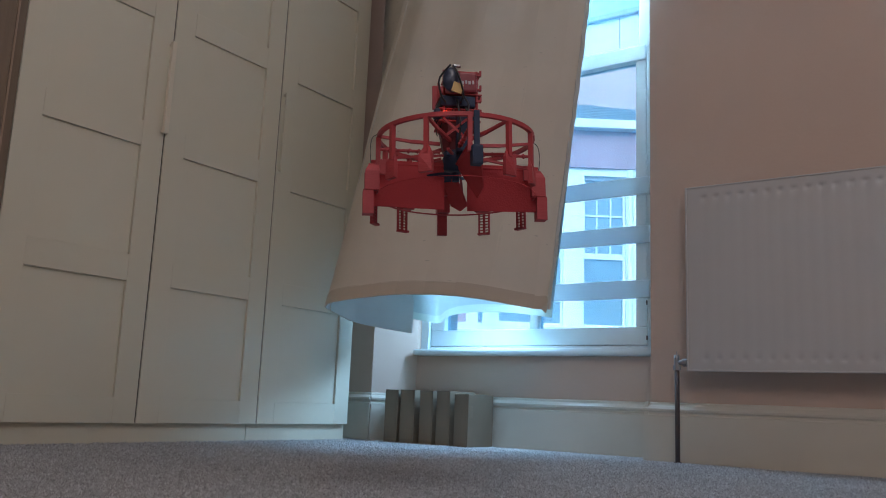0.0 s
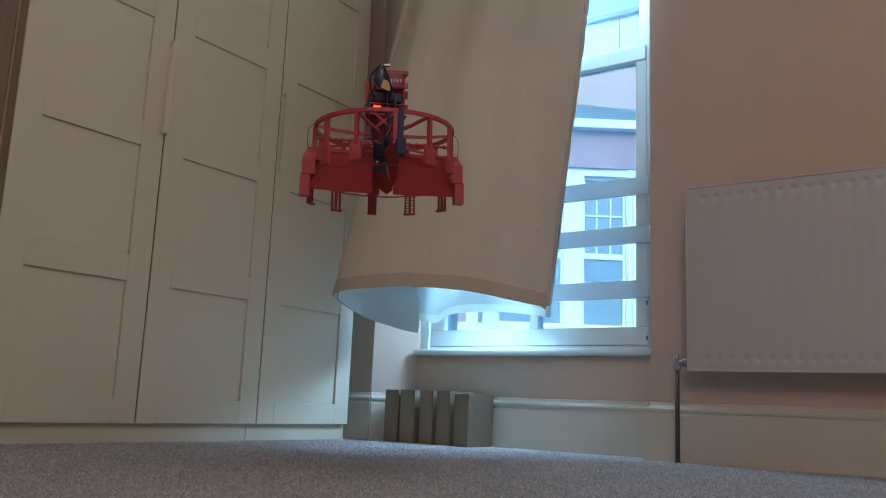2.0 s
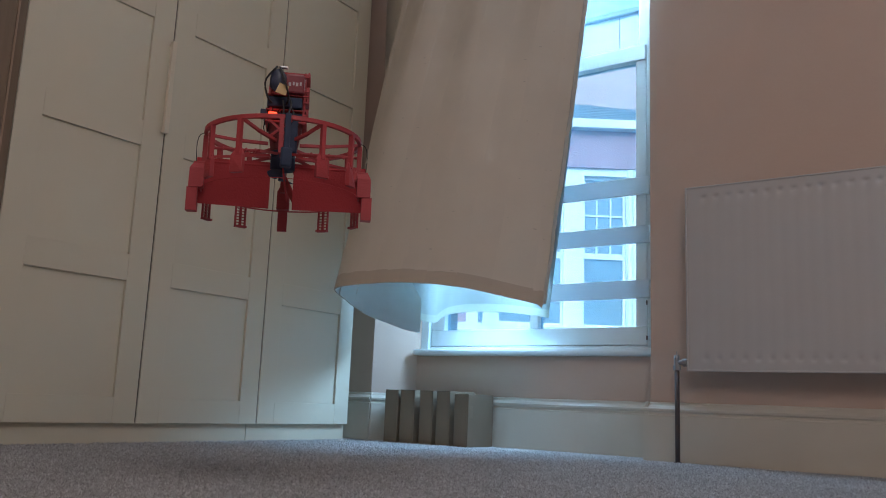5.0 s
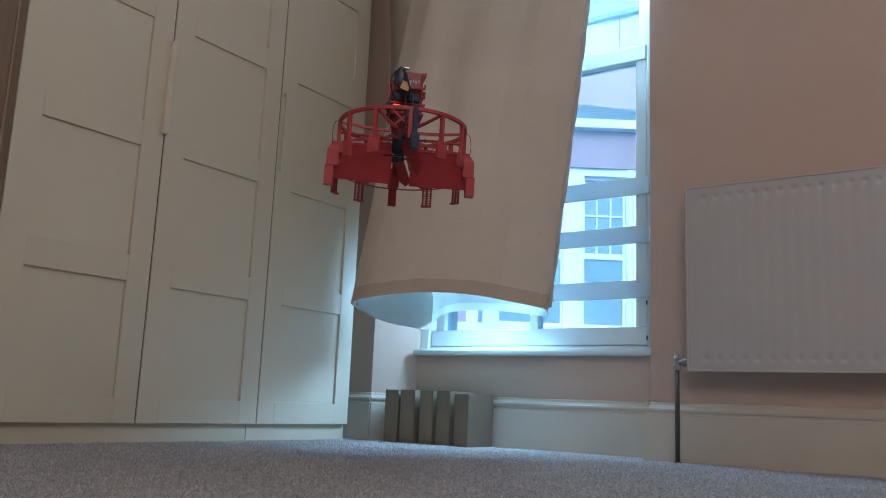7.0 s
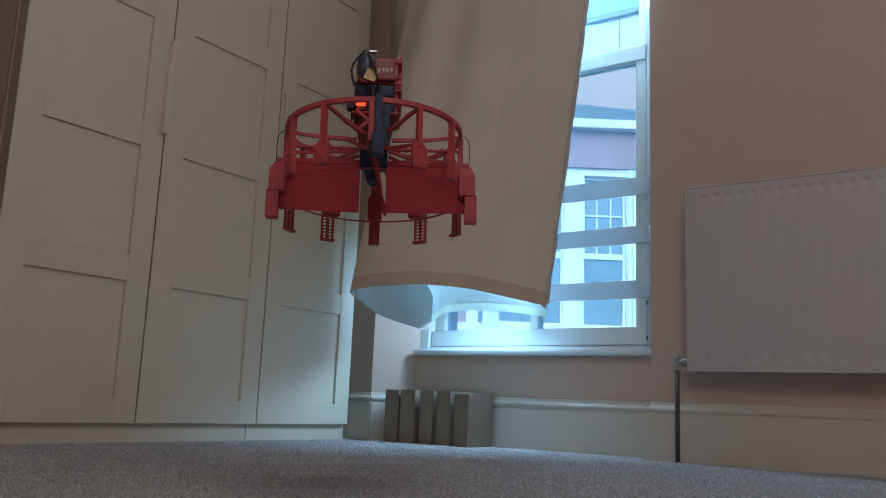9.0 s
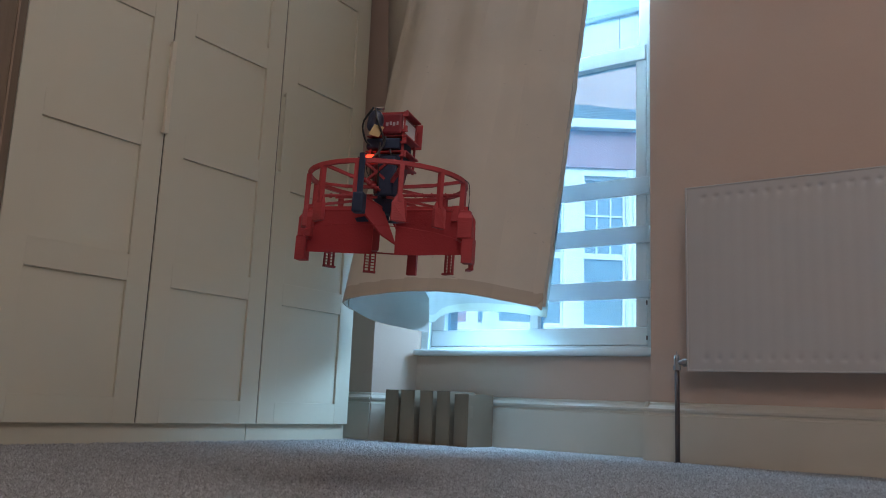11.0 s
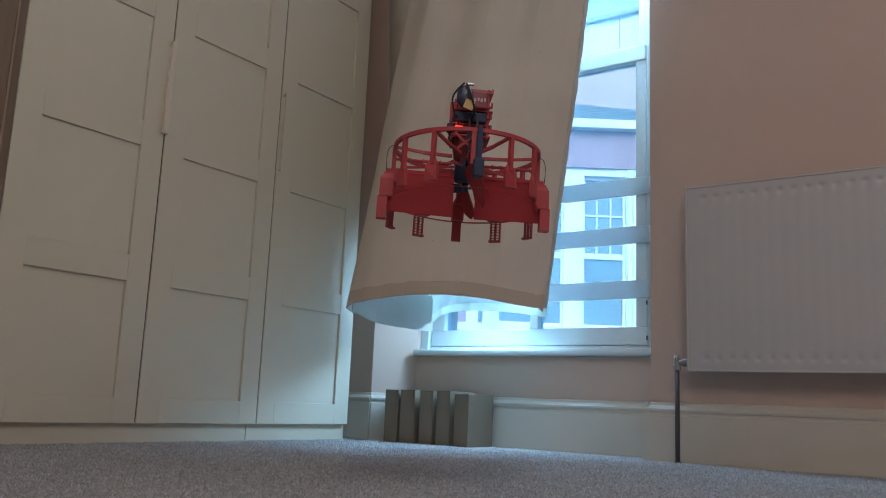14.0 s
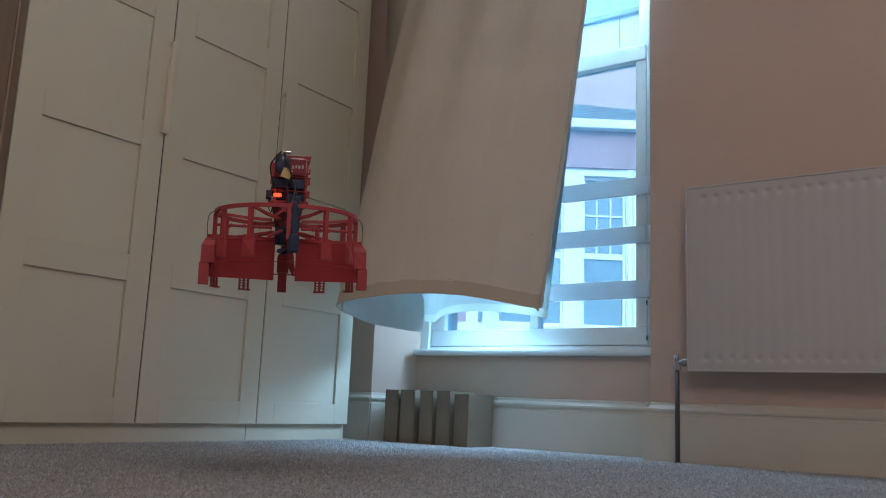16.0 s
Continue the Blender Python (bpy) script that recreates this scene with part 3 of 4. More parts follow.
rail = part("curtain_rail", rod(bmesh.new(), (-2.20, 2.62, RAIL_Z + 0.012), (-1.12, 2.62, RAIL_Z + 0.012), 0.011, 12), FRAME_PAINT, curtain, "white curtain rail")


# ---- ceiling lamp that warms the room ----
lamp = empty("pendant_lamp", pose(0.30, -0.10, CEIL), "pendant lamp with a glowing shade under the ceiling", "lamp")
part("cord", rod(bmesh.new(), (0, 0, -0.30), (0, 0, 0), 0.003), WIRE, lamp)
part("rose", rod(bmesh.new(), (0, 0, -0.03), (0, 0, 0), 0.05, 20, 0.055), CEILING_PAINT, lamp)
bm = bmesh.new()
bmesh.ops.create_cone(bm, cap_ends=False, segments=28, radius1=0.20, radius2=0.13, depth=0.22, matrix=pose(0, 0, -0.41))
part("shade", bm, SHADE, lamp)


# ---- the street side: houses across, far behind the glass ----
tagged(part("ground", boxes((-600, -600, -3.4, 600, 600, -3.3)), ASPHALT), "grey street ground far below the window", "ground", kind="structure")
HEAD = 35.256
house = empty("house", pose(-14 * math.sin(radians(HEAD)), 14 * math.cos(radians(HEAD)), 0, 0, 0, HEAD), "white rendered house with sash windows, brick band and slate roof", "house", "houses across the street")
GL = ((0.95, 2.03), (2.37, 3.08), (-1.2, -0.5))
ZG0, ZG1 = 1.50, 4.09
bm = boxes((-8, 0, -3.3, 7, 0.4, ZG0), (-8, 0, ZG1, 7, 0.4, 4.22), (0.70, 0, ZG0, 0.95, 0.4, ZG1), (2.03, 0, ZG0, 2.37, 0.4, ZG1), (3.08, 0, ZG0, 7, 0.4, ZG1), (0.43, 0, ZG0, 0.62, 0.4, ZG1))
part("wall", bm, RENDER_WHITE, house)
part("brick_wall", boxes((-8, 0.02, ZG0, -1.2, 0.4, ZG1), (-0.5, 0.02, ZG0, 0.43, 0.4, ZG1)), BRICK_RED, house, "red brick wall")
part("brick_band", boxes((-8, -0.05, 4.22, 7, 0.4, 4.88)), BRICK_RED, house, "dull red brick band")
part("gutter", boxes((-8, -0.22, 4.88, 7, 0.3, 5.04), bevel=0.02), RENDER_WHITE, house, "white eaves gutter")
bm = bmesh.new()
vs = [bm.verts.new(p) for p in ((-8, -0.15, 5.04), (7, -0.15, 5.04), (7, 3, 5.04), (-8, 3, 5.04), (-7, 1.8, 6.0), (2.2, 1.8, 6.05), (5.2, 1.8, 5.06))]
for f in ((0, 1, 5, 4), (1, 6, 5), (0, 4, 3), (3, 4, 5, 6, 2), (1, 2, 6), (0, 3, 2, 1)):
    bm.faces.new([vs[i] for i in f])
roof = part("roof", bm, SLATE, house, "grey-blue slate roof")
for k in range(9):
    part("slate_course", boxes((-7.5 + 0.4 * k, -0.15 + 0.2 * k, 5.045 + 0.104 * k, 4.8 - 0.25 * k, -0.12 + 0.2 * k, 5.062 + 0.104 * k)), SLATE, roof)
for x0, x1 in GL + ((0.62, 0.70),):
    w = part("window", boxes((x0, 0.16, ZG0, x1, 0.18, ZG1)), FAR_GLASS, house, "sash window with small upper panes")
    if x1 - x0 < 0.2:
        continue
    part("sash_rail", boxes((x0, 0.10, 2.66, x1, 0.16, 2.76)), RENDER_WHITE, w)
    part("frame", boxes((x0, 0.10, ZG1 - 0.05, x1, 0.16, ZG1), (x0, 0.10, ZG0, x1, 0.16, ZG0 + 0.05), (x0, 0.10, ZG0 + 0.05, x0 + 0.03, 0.16, ZG1 - 0.05), (x1 - 0.03, 0.10, ZG0 + 0.05, x1, 0.16, ZG1 - 0.05)), RENDER_WHITE, w)
    n = 3
    for k in range(1, n):
        x = x0 + (x1 - x0) * k / n
        part("glazing_bar", boxes((x - 0.013, 0.12, 2.76, x + 0.013, 0.159, ZG1 - 0.05)), RENDER_WHITE, w)
    part("glazing_bar", boxes((x0 + 0.03, 0.118, 3.40, x1 - 0.03, 0.157, 3.43)), RENDER_WHITE, w)
part("drainpipe", rod(bmesh.new(), (3.14, -0.04, -3.3), (3.14, -0.04, 4.2), 0.05, 10), RENDER_WHITE, house)
back_house = empty("house", pose(-6.2, 20.0, 0), "tall pale house with pink brick lower wall and parapet", "house", "houses across the street")
part("wall", boxes((-9, 0, -3.3, 6, 5, 9.35)), BRICK_PINK, back_house, "pale pink brick wall")
part("upper_wall", boxes((-9, -0.06, 9.35, 6, 5, 10.55)), RENDER_WHITE, back_house)
part("coping", boxes((-9.1, -0.2, 10.55, 6.1, 5, 10.70), bevel=0.03), SLATE, back_house, "grey parapet coping")
for x in (-4.6, -2.4, -0.2, 2.0):
    part("wall_joint", boxes((x, -0.075, 9.36, x + 0.03, -0.06, 10.54)), SLATE, back_house)


# ---- the flying machine: a red printed cage with control vanes ----
def polar(r, az, z):
    """az in degrees from the front (-y) towards +x."""
    return Vector((r * math.sin(radians(az)), -r * math.cos(radians(az)), z))


def build_drone():
    drone = empty("ducted_drone", pose(0, 0, 0), "red 3D-printed ring-shaped drone with vanes and a battery stack, hovering", "drone")
    part("top_ring", hoop(bmesh.new(), 0.1290, 0.1270, 0.006, 0.0065), RED, drone)
    part("lower_ring", tube(bmesh.new(), [polar(0.128, 80 + 5 * i, 0.034) for i in range(41)], 0.0014, 6), RED, drone)
    # front half of the lower ring, thinned to fit the camera's view
    part("front_wire", tube(bmesh.new(), [polar(0.128, -80 + 5 * i, 0.034) for i in range(33)], 0.0006, 5), RED_FILM, drone)
    for k in range(12):
        az = 30 * k
        turn = pose(0, 0, 0, 0, 0, az)
        post = part("post", bar(bmesh.new(), polar(0.1265, az, 0.072), polar(0.1265, az, 0.1275), 0.0065, 0.0075, polar(1, az, 0)), RED, drone)
        if k == 0:
            continue
        bm = bmesh.new()
        low = 0.042 if k in (10, 11, 1, 2) else 0.038
        # bracket at the head of the leg, with a sloped shoulder
        prof = ((-0.0112, low), (0.0112, low), (0.0112, 0.070), (0.0055, 0.079), (0.0050, 0.083), (-0.0050, 0.083), (-0.0055, 0.079), (-0.0112, 0.070))
        ra, rb = [[bm.verts.new((x, -r + (0.006 if z > 0.072 and r > 0.13 else 0), z)) for x, z in prof] for r in (0.1240, 0.1315 if low > 0.04 else 0.1478)]
        for i in range(8):
            bm.faces.new((ra[i], ra[(i + 1) % 8], rb[(i + 1) % 8], rb[i]))
        bm.faces.new(ra), bm.faces.new(rb)
        bmesh.ops.bevel(bm, geom=list(bm.edges), offset=0.0008, segments=1, affect="EDGES")
        bmesh.ops.transform(bm, matrix=turn, verts=bm.verts)
        leg = part("leg", bm, RED, drone, "printed leg with a slotted foot")
        bm = bmesh.new()
        if k in (10, 11, 1, 2):
            bm.free()
            continue
        if k in (3, 9):
            part("foot", box(bm, -0.0095, -0.1500, 0.0, 0.0095, -0.1330, 0.0385, m=turn), RED, leg)
            continue
        if k == 6:
            part("foot", box(bm, -0.0085, -0.1474, 0.0, 0.0085, -0.1400, 0.0385, m=turn), RED, leg)
            continue
        bm.free()
        for x, w in ((-0.0105, 0.0026), (-0.0018, 0.0036), (0.0079, 0.0026)):
            part("foot_rail", box(bmesh.new(), x, -0.1480, 0.0, x + w, -0.1445, 0.040, m=turn), RED, leg)
        part("foot_pad", box(bmesh.new(), -0.0107, -0.1482, -0.0002, 0.0107, -0.1398, 0.0032, m=turn), RED, leg)
        for j in range(6):
            z = 0.0078 + 0.0052 * j
            part("rung", box(bmesh.new(), -0.0104, -0.1476, z, 0.0104, -0.1450, z + 0.0015, m=turn), RED, leg)
    for k in range(6):
        az = 30 + 60 * k
        bm = bar(bmesh.new(), polar(0.126, az, 0.1300), polar(0.075, az, 0.124), 0.0045, 0.0045)
        bar(bm, polar(0.076, az, 0.124), polar(0.026, az, 0.122), 0.0055, 0.005)
        part("spoke", bm, RED, drone)
    for k in range(4):
        az = 90 * k
        bm = rod(bmesh.new(), polar(0.026, az, 0.1080), polar(0.126, az, 0.1080), 0.0026, 8)
        for r in (0.045, 0.06, 0.075, 0.098, 0.112):
            rod(bm, polar(r, az, 0.1065), polar(r + 0.003, az, 0.1095), 0.0042, 8)
        part("control_rod", bm, RED, drone, "knobbly red control rod")
    for k in range(8):
        az = 45 * k + 22
        part("brace", bar(bmesh.new(), polar(0.024, az, 0.100), polar(0.125, az + 8, 0.076), 0.004, 0.004), RED, drone)
    # hub, motor and propeller
    bm = rod(bmesh.new(), (0, 0, 0.108), (0, 0, 0.152), 0.022, 10, 0.030)
    part("hub", bm, HUB_RED, drone, "dark maroon hub")
    part("motor", rod(bmesh.new(), (0, 0, 0.078), (0, 0, 0.116), 0.0205, 18), BLACK, drone, "black electric motor", True)
    part("motor_mount", boxes((-0.019, -0.019, 0.098, 0.019, 0.019, 0.104), bevel=0.002), BLACK, drone)
    bm = rod(bmesh.new(), (0, 0, -0.006), (0, 0, 0.008), 0.006, 12)
    for s in (-1, 1):
        g = []
        for i in range(9):
            r = 0.006 + 0.042 * i / 8
            c, tw = 0.009 * (0.6 + 0.8 * math.sin(math.pi * (0.15 + 0.8 * i / 8))), radians(32 - 18 * i / 8)
            g.append([bm.verts.new((s * r, s * c * q * math.cos(tw), c * q * math.sin(tw))) for q in (-1, 0, 1)])
        for a, b in zip(g, g[1:]):
            for q in range(2):
                bm.faces.new((a[q], a[q + 1], b[q + 1], b[q]))
    prop = part("propeller", bm, BLACK, drone, "dark spinning two-blade propeller")
    prop.location = (0, 0, 0.066)
    # control vanes, hinged on radial rods under the propeller
    vanes = []
    for k, az in enumerate((90, 270, 0, 180)):
        bm = bmesh.new()
        long_vane = k < 2
        if long_vane:
            prof = ((0.019, 0.008), (0.138, 0.008), (0.138, -0.064), (0.132, -0.068), (0.019, -0.070))
        else:
            prof = ((0.014, 0.004), (0.118, 0.004), (0.118, -0.036), (0.070, -0.058), (0.014, -0.062))
        a = [bm.verts.new((r, -0.0012, z)) for r, z in prof]
        b = [bm.verts.new((r, 0.0012, z)) for r, z in prof]
        for i in range(5):
            bm.faces.new((a[i], a[(i + 1) % 5], b[(i + 1) % 5], b[i]))
        bm.faces.new(a), bm.faces.new(b)
        rod(bm, (0.010, 0, 0.002), (0.126, 0, 0.002), 0.0025, 8)
        vane = part("vane", bm, RED_FILM, drone, "flat red control vane")
        vanes.append((az, vane))
    # front post with its servo, and the other three servos
    for k, az in enumerate((0, 90, 180, 270)):
        t = pose(0, 0, 0, 0, 0, az)
        if k == 0:
            turn = pose(0, 0, 0, 0, 0, 4)
            part("servo_lead", box(bmesh.new(), -0.0045, -0.1345, 0.076, 0.0045, -0.1302, 0.1345, 0.0015, turn), BLACK, drone, "black lead strapped to the front post")
            part("servo", box(bmesh.new(), -0.0085, -0.1400, 0.050, 0.0085, -0.1220, 0.080, 0.003, turn), BLACK, drone, "small black servo")
        else:
            bm = box(bmesh.new(), -0.006, -0.1235, 0.066, 0.006, -0.112, 0.090, m=t)
            part("servo", bm, RED, drone)
    # the stack: plates on four posts, electronics, battery
    stack = part("stack_frame", boxes((-0.032, -0.030, 0.1520, 0.036, 0.030, 0.1550), (-0.032, -0.030, 0.1750, 0.038, 0.030, 0.1775), (-0.030, -0.032, 0.2030, 0.038, 0.032, 0.2055), (-0.020, -0.030, 0.2460, 0.038, 0.030, 0.2490), bevel=0.0006), RED, drone, "red plates of the electronics stack")
    for x, y in ((-0.024, -0.028), (0.030, -0.028), (0.030, 0.028), (-0.024, 0.028)):
        part("stack_post", rod(bmesh.new(), (x, y, 0.150), (x, y, 0.250), 0.0022, 8), RED, stack)
    for z in (0.165, 0.190, 0.212, 0.240):
        part("stack_arm", boxes((0.028, -0.034, z, 0.037, -0.028, z + 0.003), (0.034, -0.034, z + 0.003, 0.037, -0.030, z + 0.010)), RED, stack)
    part("motor_controller", boxes((-0.004, -0.036, 0.100, 0.022, -0.012, 0.166), bevel=0.003), BLACK, drone, "black motor controller wrapped in tape")
    part("back_plate", boxes((-0.033, 0.041, 0.2020, 0.037, 0.0435, 0.2500), bevel=0.001), RED, stack)
    part("flight_board", boxes((-0.026, -0.026, 0.158, 0.028, 0.026, 0.173), bevel=0.002), BLACK, drone, "dark circuit boards")
    part("speed_controller", boxes((-0.030, -0.034, 0.180, 0.027, 0.024, 0.200), bevel=0.003), BLACK, drone, "black speed controller block")
    battery = part("battery", boxes((-0.014, -0.038, 0.2065, 0.029, 0.040, 0.2440), bevel=0.004), MAROON_WRAP, drone, "maroon wrapped battery pack")
    for x, w, z in ((0.003, 0.004, 0.2200), (0.0095, 0.003, 0.2215), (0.0145, 0.004, 0.2205), (0.021, 0.003, 0.2215)):
        part("print_bar", boxes((x, -0.0388, z, x + w, -0.0378, z + 0.0065)), GREY_PRINT, battery, "pale unreadable print")
    part("label", boxes((0.0285, -0.030, 0.214, 0.0296, 0.030, 0.238)), WHITE_PRINT, battery, "pale battery label")
    part("balance_plug", boxes((-0.013, -0.048, 0.2490, 0.001, -0.042, 0.2530), bevel=0.001), STEEL, drone, "pale balance plug")
    bm = bmesh.new()
    bmesh.ops.create_uvsphere(bm, u_segments=14, v_segments=10, radius=1, matrix=Matrix.Translation((-0.014, -0.041, 0.226)) @ Matrix.Diagonal((0.0140, 0.012, 0.0235, 1)))
    for v in bm.verts:
        v.co += 0.0022 * noise.noise_vector(v.co * 90)
    part("connector_sleeve", bm, DARK_BLUE, drone, "dark glossy connector sleeve", True)
    bm = box(bmesh.new(), -0.0085, -0.0006, -0.011, 0.0085, 0.0006, 0.011, m=pose(-0.006, -0.0535, 0.2060, -14, 18, 8))
    part("tape_tag", bm, YELLOW_TAPE, drone, "mustard yellow tape tag")
    part("led", boxes((-0.0270, -0.0405, 0.1605, -0.0125, -0.0340, 0.1680), bevel=0.0028), LED_RED, drone, "glowing red light")
    part("receiver", boxes((-0.040, -0.034, 0.158, -0.030, -0.018, 0.174), bevel=0.002), BLACK, drone)
    for x0, x1 in ((-0.026, 0.012), (0.012, -0.026)):
        part("cross_brace", bar(bmesh.new(), (x0, -0.038, 0.154), (x1, -0.034, 0.122), 0.004, 0.003, (0, 1, 0)), RED, drone)
    rng = random.Random(4)
    for i in range(16):
        a = rng.uniform(150, 400)
        p0 = polar(0.030, a, rng.uniform(0.160, 0.200))
        p3 = polar(0.030, a + rng.uniform(-50, 50), rng.uniform(0.115, 0.185))
        bulge = polar(rng.uniform(0.038, 0.048), a, rng.uniform(0.140, 0.195))
        pts = [p0.lerp(bulge, u).lerp(bulge.lerp(p3, u), u) for u in (0, 0.2, 0.4, 0.6, 0.8, 1)]
        part("wire", tube(bmesh.new(), pts, 0.0009, 5), WIRE, drone)
    for pts in (((-0.012, -0.050, 0.250), (-0.004, -0.058, 0.225), (0.004, -0.050, 0.198), (0.002, -0.036, 0.185)), ((-0.016, -0.048, 0.252), (-0.034, -0.044, 0.225), (-0.030, -0.040, 0.196), (-0.022, -0.036, 0.186)),
                ((0.004, -0.040, 0.20), (0.010, -0.060, 0.175), (0.004, -0.090, 0.142), (0.001, -0.128, 0.134)), ((-0.004, -0.040, 0.19), (0.000, -0.046, 0.14), (-0.002, -0.036, 0.11), (0.0, -0.020, 0.10))):
        part("lead", tube(bmesh.new(), [spline(pts, u / 10) for u in range(11)], 0.0017, 6), WIRE, drone, smooth=True)
    for s in (-1, 1):
        pts = ((s * 0.128, 0.0, 0.133), (s * 0.137, -0.004, 0.125), (s * 0.1395, -0.006, 0.104), (s * 0.138, -0.004, 0.080))
        part("antenna_wire", tube(bmesh.new(), [spline(pts, u / 8) for u in range(9)], 0.0007, 5), WIRE, drone)
    for ob in drone.children_recursive:
        for v in ob.data.vertices if ob is not prop else ():
            v.co.z = min(v.co.z, 0.148 + (v.co.z - 0.148) * 0.89)
    return drone, prop, vanes


drone, propeller, vanes = build_drone()


# ---- carpet pile: short tufts over the stretch of floor before the camera ----
def carpet_pile():
    rng = np.random.default_rng(7)
    n = 90000
    d = 1.25 + 2.3 * rng.random(n) ** 1.3
    a = (rng.random(n) - 0.5) * 1.14
    hx, hy = math.sin(radians(HEAD)), math.cos(radians(HEAD))
    x, y = -hx * d + hy * d * a, hy * d + hx * d * a
    keep = (x > -2.306) & (x < 2.2) & ((y < 2.735) | ((x > -2.15) & (x < -1.10) & (y < 2.88)))
    x, y = x[keep], y[keep]
    n = len(x)
    turn, w, h = rng.random(n) * math.tau, 0.0026 + 0.0018 * rng.random(n), 0.0036 + 0.0030 * rng.random(n)
    h[y > 2.69] *= 0.45
    lx, ly = (rng.random(n) - 0.5) * 0.006, (rng.random(n) - 0.5) * 0.006
    v = np.zeros((n, 4, 3))
    for k in range(3):
        v[:, k, 0], v[:, k, 1] = x + w * np.cos(turn + k * math.tau / 3), y + w * np.sin(turn + k * math.tau / 3)
    v[:, 3, 0], v[:, 3, 1], v[:, 3, 2] = x + lx, y + ly, h
    base = np.arange(n)[:, None, None] * 4
    f = (base + np.array([[0, 1, 3], [1, 2, 3], [2, 0, 3]])[None]).reshape(-1, 3)
    me = bpy.data.meshes.new("carpet_pile")
    me.from_pydata(v.reshape(-1, 3).tolist(), [], f.tolist())
    me.materials.append(TUFTS)
    for p in me.polygons:
        p.use_smooth = True
    tagged(new("carpet_pile", me), "short grey beige tufts of the fitted carpet", "carpet", kind="stuff")


carpet_pile()


# ---- what moves ----
DRONE_ROWS = (
    (0, -0.753, 1.097, 0.453, -0.8, -2.1, 8.5),
    (0.5, -0.802, 1.107, 0.52, -0.4, -0.4, 8.6),
    (1, -0.872, 1.137, 0.574, -1.2, -1.6, 11.4),
    (1.5, -0.92, 1.15, 0.572, -0.1, -1.9, 12.1),
    (2, -0.96, 1.161, 0.518, 1.2, -1.8, 12.2),
    (2.5, -0.979, 1.144, 0.412, 1, -2.9, 9.8),
    (3, -1.006, 1.082, 0.352, 2.2, -2.6, 10.3),
    (3.5, -1.021, 0.96, 0.355, 0.8, -0.5, 10.9),
    (4, -1.018, 0.868, 0.38, -0, -0.3, 10.6),
    (4.2, -1.013, 0.849, 0.391, 0.8, -1.6, 10.5),
    (6.3, -1.007, 1.244, 0.533, 0.9, 1.2, 6.3),
    (6.5, -1.002, 1.26, 0.538, 1.7, 0.1, 6.7),
    (7, -1.019, 1.282, 0.57, 0.7, 0.7, 9.1),
    (7.5, -0.974, 1.215, 0.566, -2.8, 1.9, 8.2),
    (8, -0.912, 1.126, 0.524, -1.2, 1.2, 7.4),
    (8.5, -0.807, 1.002, 0.449, -1.8, 0.3, 3.8),
    (9, -0.767, 0.905, 0.411, -3.6, -1.2, 2.7),
    (9.2, -0.796, 0.885, 0.405, -2.6, -1.7, 0.4),
    (11.3, -0.848, 1.112, 0.375, 0.8, 2.7, -17.8),
    (11.5, -0.85, 1.184, 0.383, 1.2, 3, -17.3),
    (12, -0.822, 1.273, 0.409, 0.2, 0.2, -13),
    (12.5, -0.777, 1.285, 0.439, -0.7, -1.8, -12.4),
    (13, -0.789, 1.288, 0.471, -0.9, -1, -11.2),
    (13.5, -0.784, 1.229, 0.459, -0.5, 0.1, -3.3),
    (14, -0.801, 1.188, 0.463, -0.6, 1.7, 3.5),
    (14.5, -0.816, 1.152, 0.458, -2.3, 1.4, 4.8),
    (15, -0.924, 1.171, 0.415, 0.5, 0.3, 7.3),
    (15.5, -1.069, 1.134, 0.353, 2.9, -2.2, 11.3),
    (16, -1.115, 1.081, 0.354, 3.2, -1.5, 12),
)
# how far the hem is lifted where it folds back, in millimetres
LIFT = {0.0: 0, 0.5: 0, 1.0: 2, 1.5: 26, 2.0: 46, 2.5: 44, 3.0: 34, 3.5: 60, 4.0: 80, 4.2: 78, 5.3: 60, 6.3: 45, 6.5: 43, 7.0: 28, 7.5: 76, 8.0: 104, 8.5: 100, 9.0: 66, 9.2: 56, 10.2: 36, 11.3: 22,
        11.5: 21, 12.0: 18, 12.5: 16, 13.0: 20, 13.5: 25, 14.0: 10, 14.5: 8, 15.0: 2, 15.5: 5, 16.0: 8}
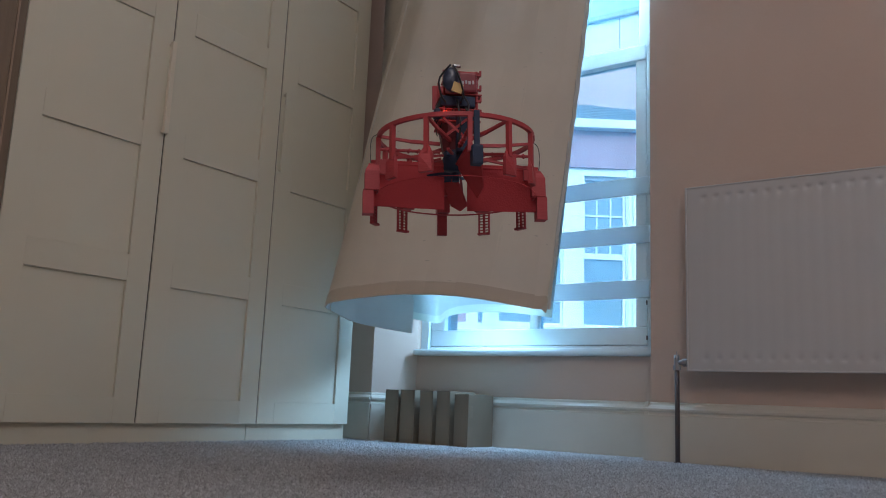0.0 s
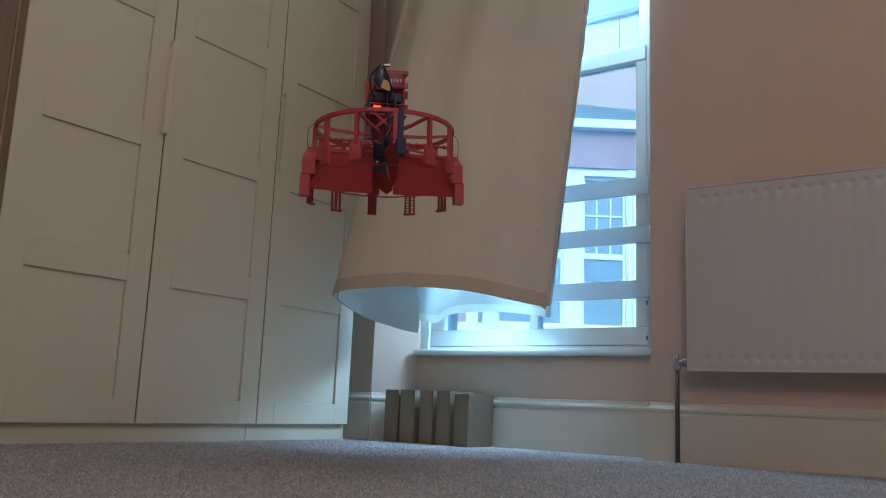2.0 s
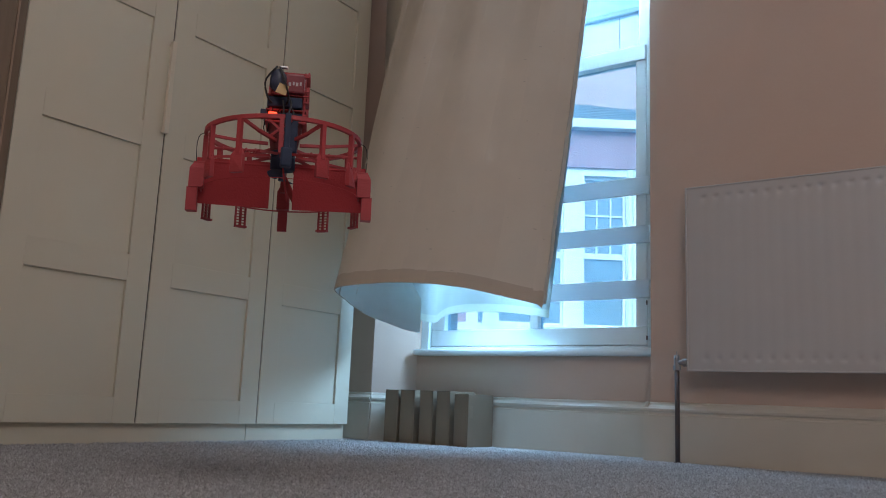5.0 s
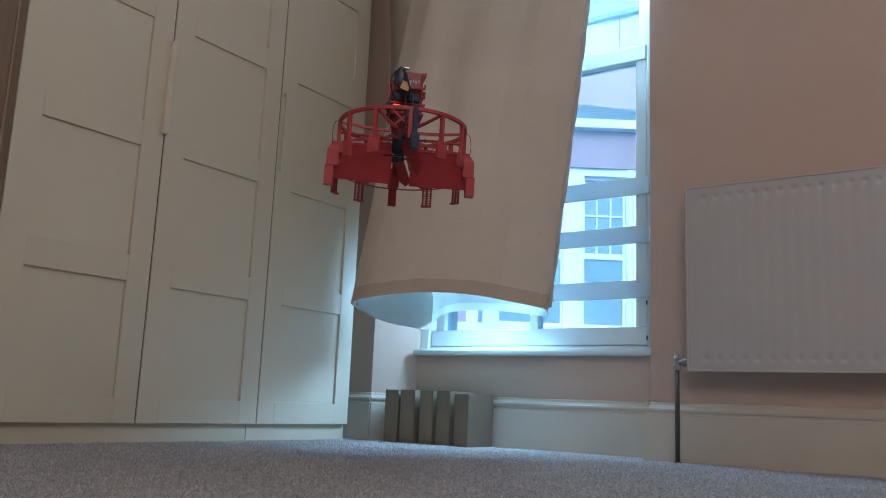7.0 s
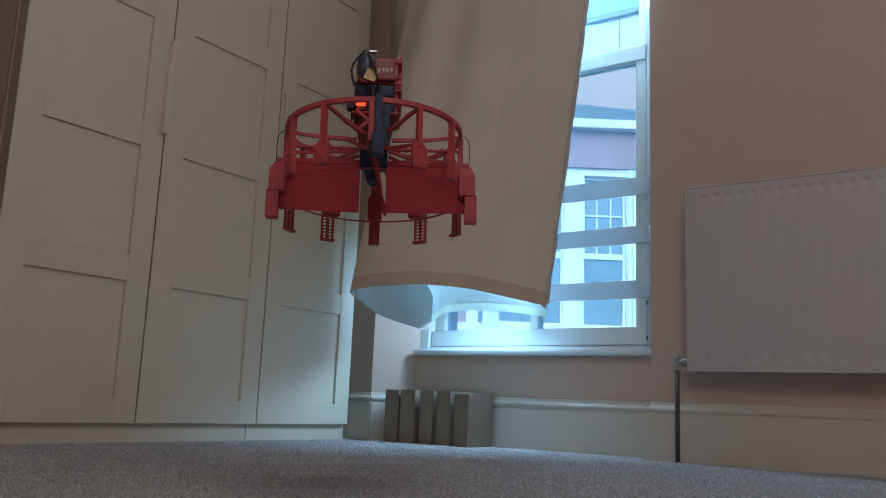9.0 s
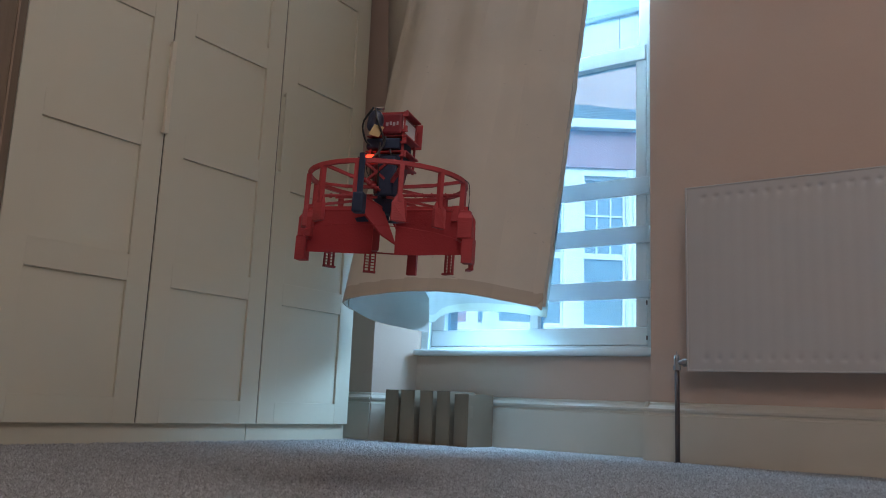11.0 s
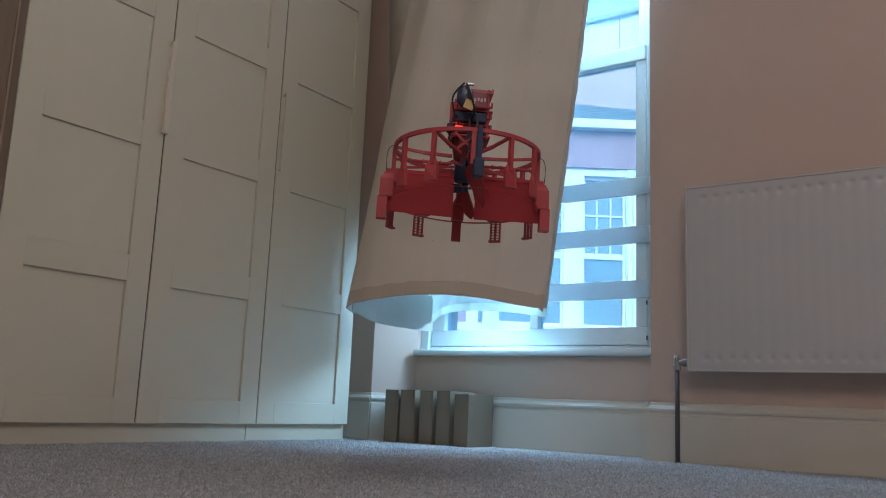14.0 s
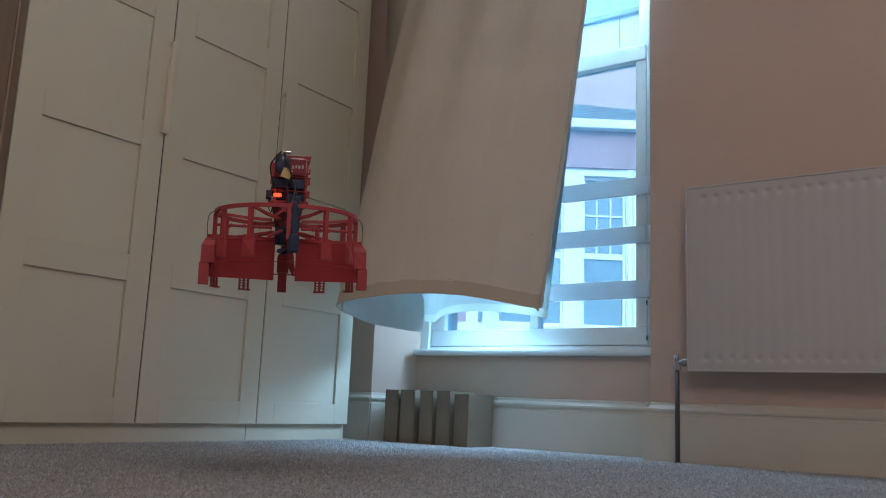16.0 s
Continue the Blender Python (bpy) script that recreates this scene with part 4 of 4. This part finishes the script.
# sideways sway of the hem at its window end and at its folded end, in millimetres
SWAY = ((0.0, 0, 0), (0.5, -22, -22), (1.0, -28, 10), (1.5, -34, 26), (2.0, -4, 24), (2.5, 2, 34), (3.0, -8, 62), (3.5, -34, 50), (4.0, -56, 0), (4.2, -48, 20), (5.3, -10, 30), (6.3, 12, 30), (6.5, 16, 52),
        (7.0, 0, 94), (7.5, -16, 34), (8.0, -58, 74), (8.5, -70, 96), (9.0, -10, 88), (9.2, 20, 64), (10.2, -6, 60), (11.3, -20, 64), (11.5, -12, 62), (12.0, 12, 92), (12.5, 44, 102), (13.0, 40, 88),
        (13.5, 4, 74), (14.0, -16, 78), (14.5, -16, 70), (15.0, -34, 64), (15.5, -24, 28), (16.0, -28, 42))


def lift_share(s):
    """The share of the lift at s along the hem: most where the cloth folds back, none at its far end."""
    return 0.2 + 0.8 * s / 0.7 if s < 0.7 else 0.5 + 0.5 * math.cos(math.pi * (s - 0.7) / 0.3)


def motions():
    walk(drone, [(t, pose(x, y, z, rx, ry, rz + HEAD)) for t, x, y, z, rx, ry, rz in DRONE_ROWS])
    walk(propeller, [(0.1 * k, pose(0, 0, 0.066, 0, 0, 77 * k)) for k in range(161)])
    for k, (az, vane) in enumerate(vanes):
        base = Matrix.Translation((0, 0, 0.082)) @ pose(0, 0, 0, 0, 0, az - 90)
        lean = (1, -1, 22, -22)[k]
        swing = (2, 2, 12, 10)[k]
        walk(vane, [(0.5 * i, base @ pose(0, 0, 0, lean + swing * math.sin(0.9 * i + k))) for i in range(33)])
    drop_len = RAIL_Z - 0.48
    for s0, s1, strip, hem in strips:
        home, sm = strip.location.copy(), (s0 + s1) / 2
        p0, p1 = curtain_point(s0, 0.99) - home, curtain_point(s1, 0.99) - home
        mid, run = (p0 + p1) / 2, Vector((p1.x - p0.x, p1.y - p0.y, 0))
        axis = run.cross(Vector((0, 0, 1))).normalized()
        rows, hem_rows = [], []
        for t, a, b in SWAY:
            d = (a + (b - a) * min(sm / 0.72, 1.0)) / 1000
            up, slope = LIFT[t] / 1000 * lift_share(sm), LIFT[t] / 1000 * (lift_share(s1) - lift_share(s0)) / run.length
            rows.append((t, Matrix.Translation(home + Vector((0, 0, up))) @ pose(0, 0, 0, math.degrees(0.57 * d / drop_len), math.degrees(-0.82 * d / drop_len))))
            hem_rows.append((t, Matrix.Translation(mid) @ Matrix.Rotation(math.atan(slope), 4, axis) @ Matrix.Translation(-mid)))
        walk(strip, rows)
        walk(hem, hem_rows)
    home = lining.location.copy()
    walk(lining, [(t, Matrix.Translation(home) @ pose(0, 0, 0, math.degrees(-0.0005 * b / drop_len) * 0.8, math.degrees(-0.0004 * a / drop_len))) for t, a, b in SWAY])


motions()
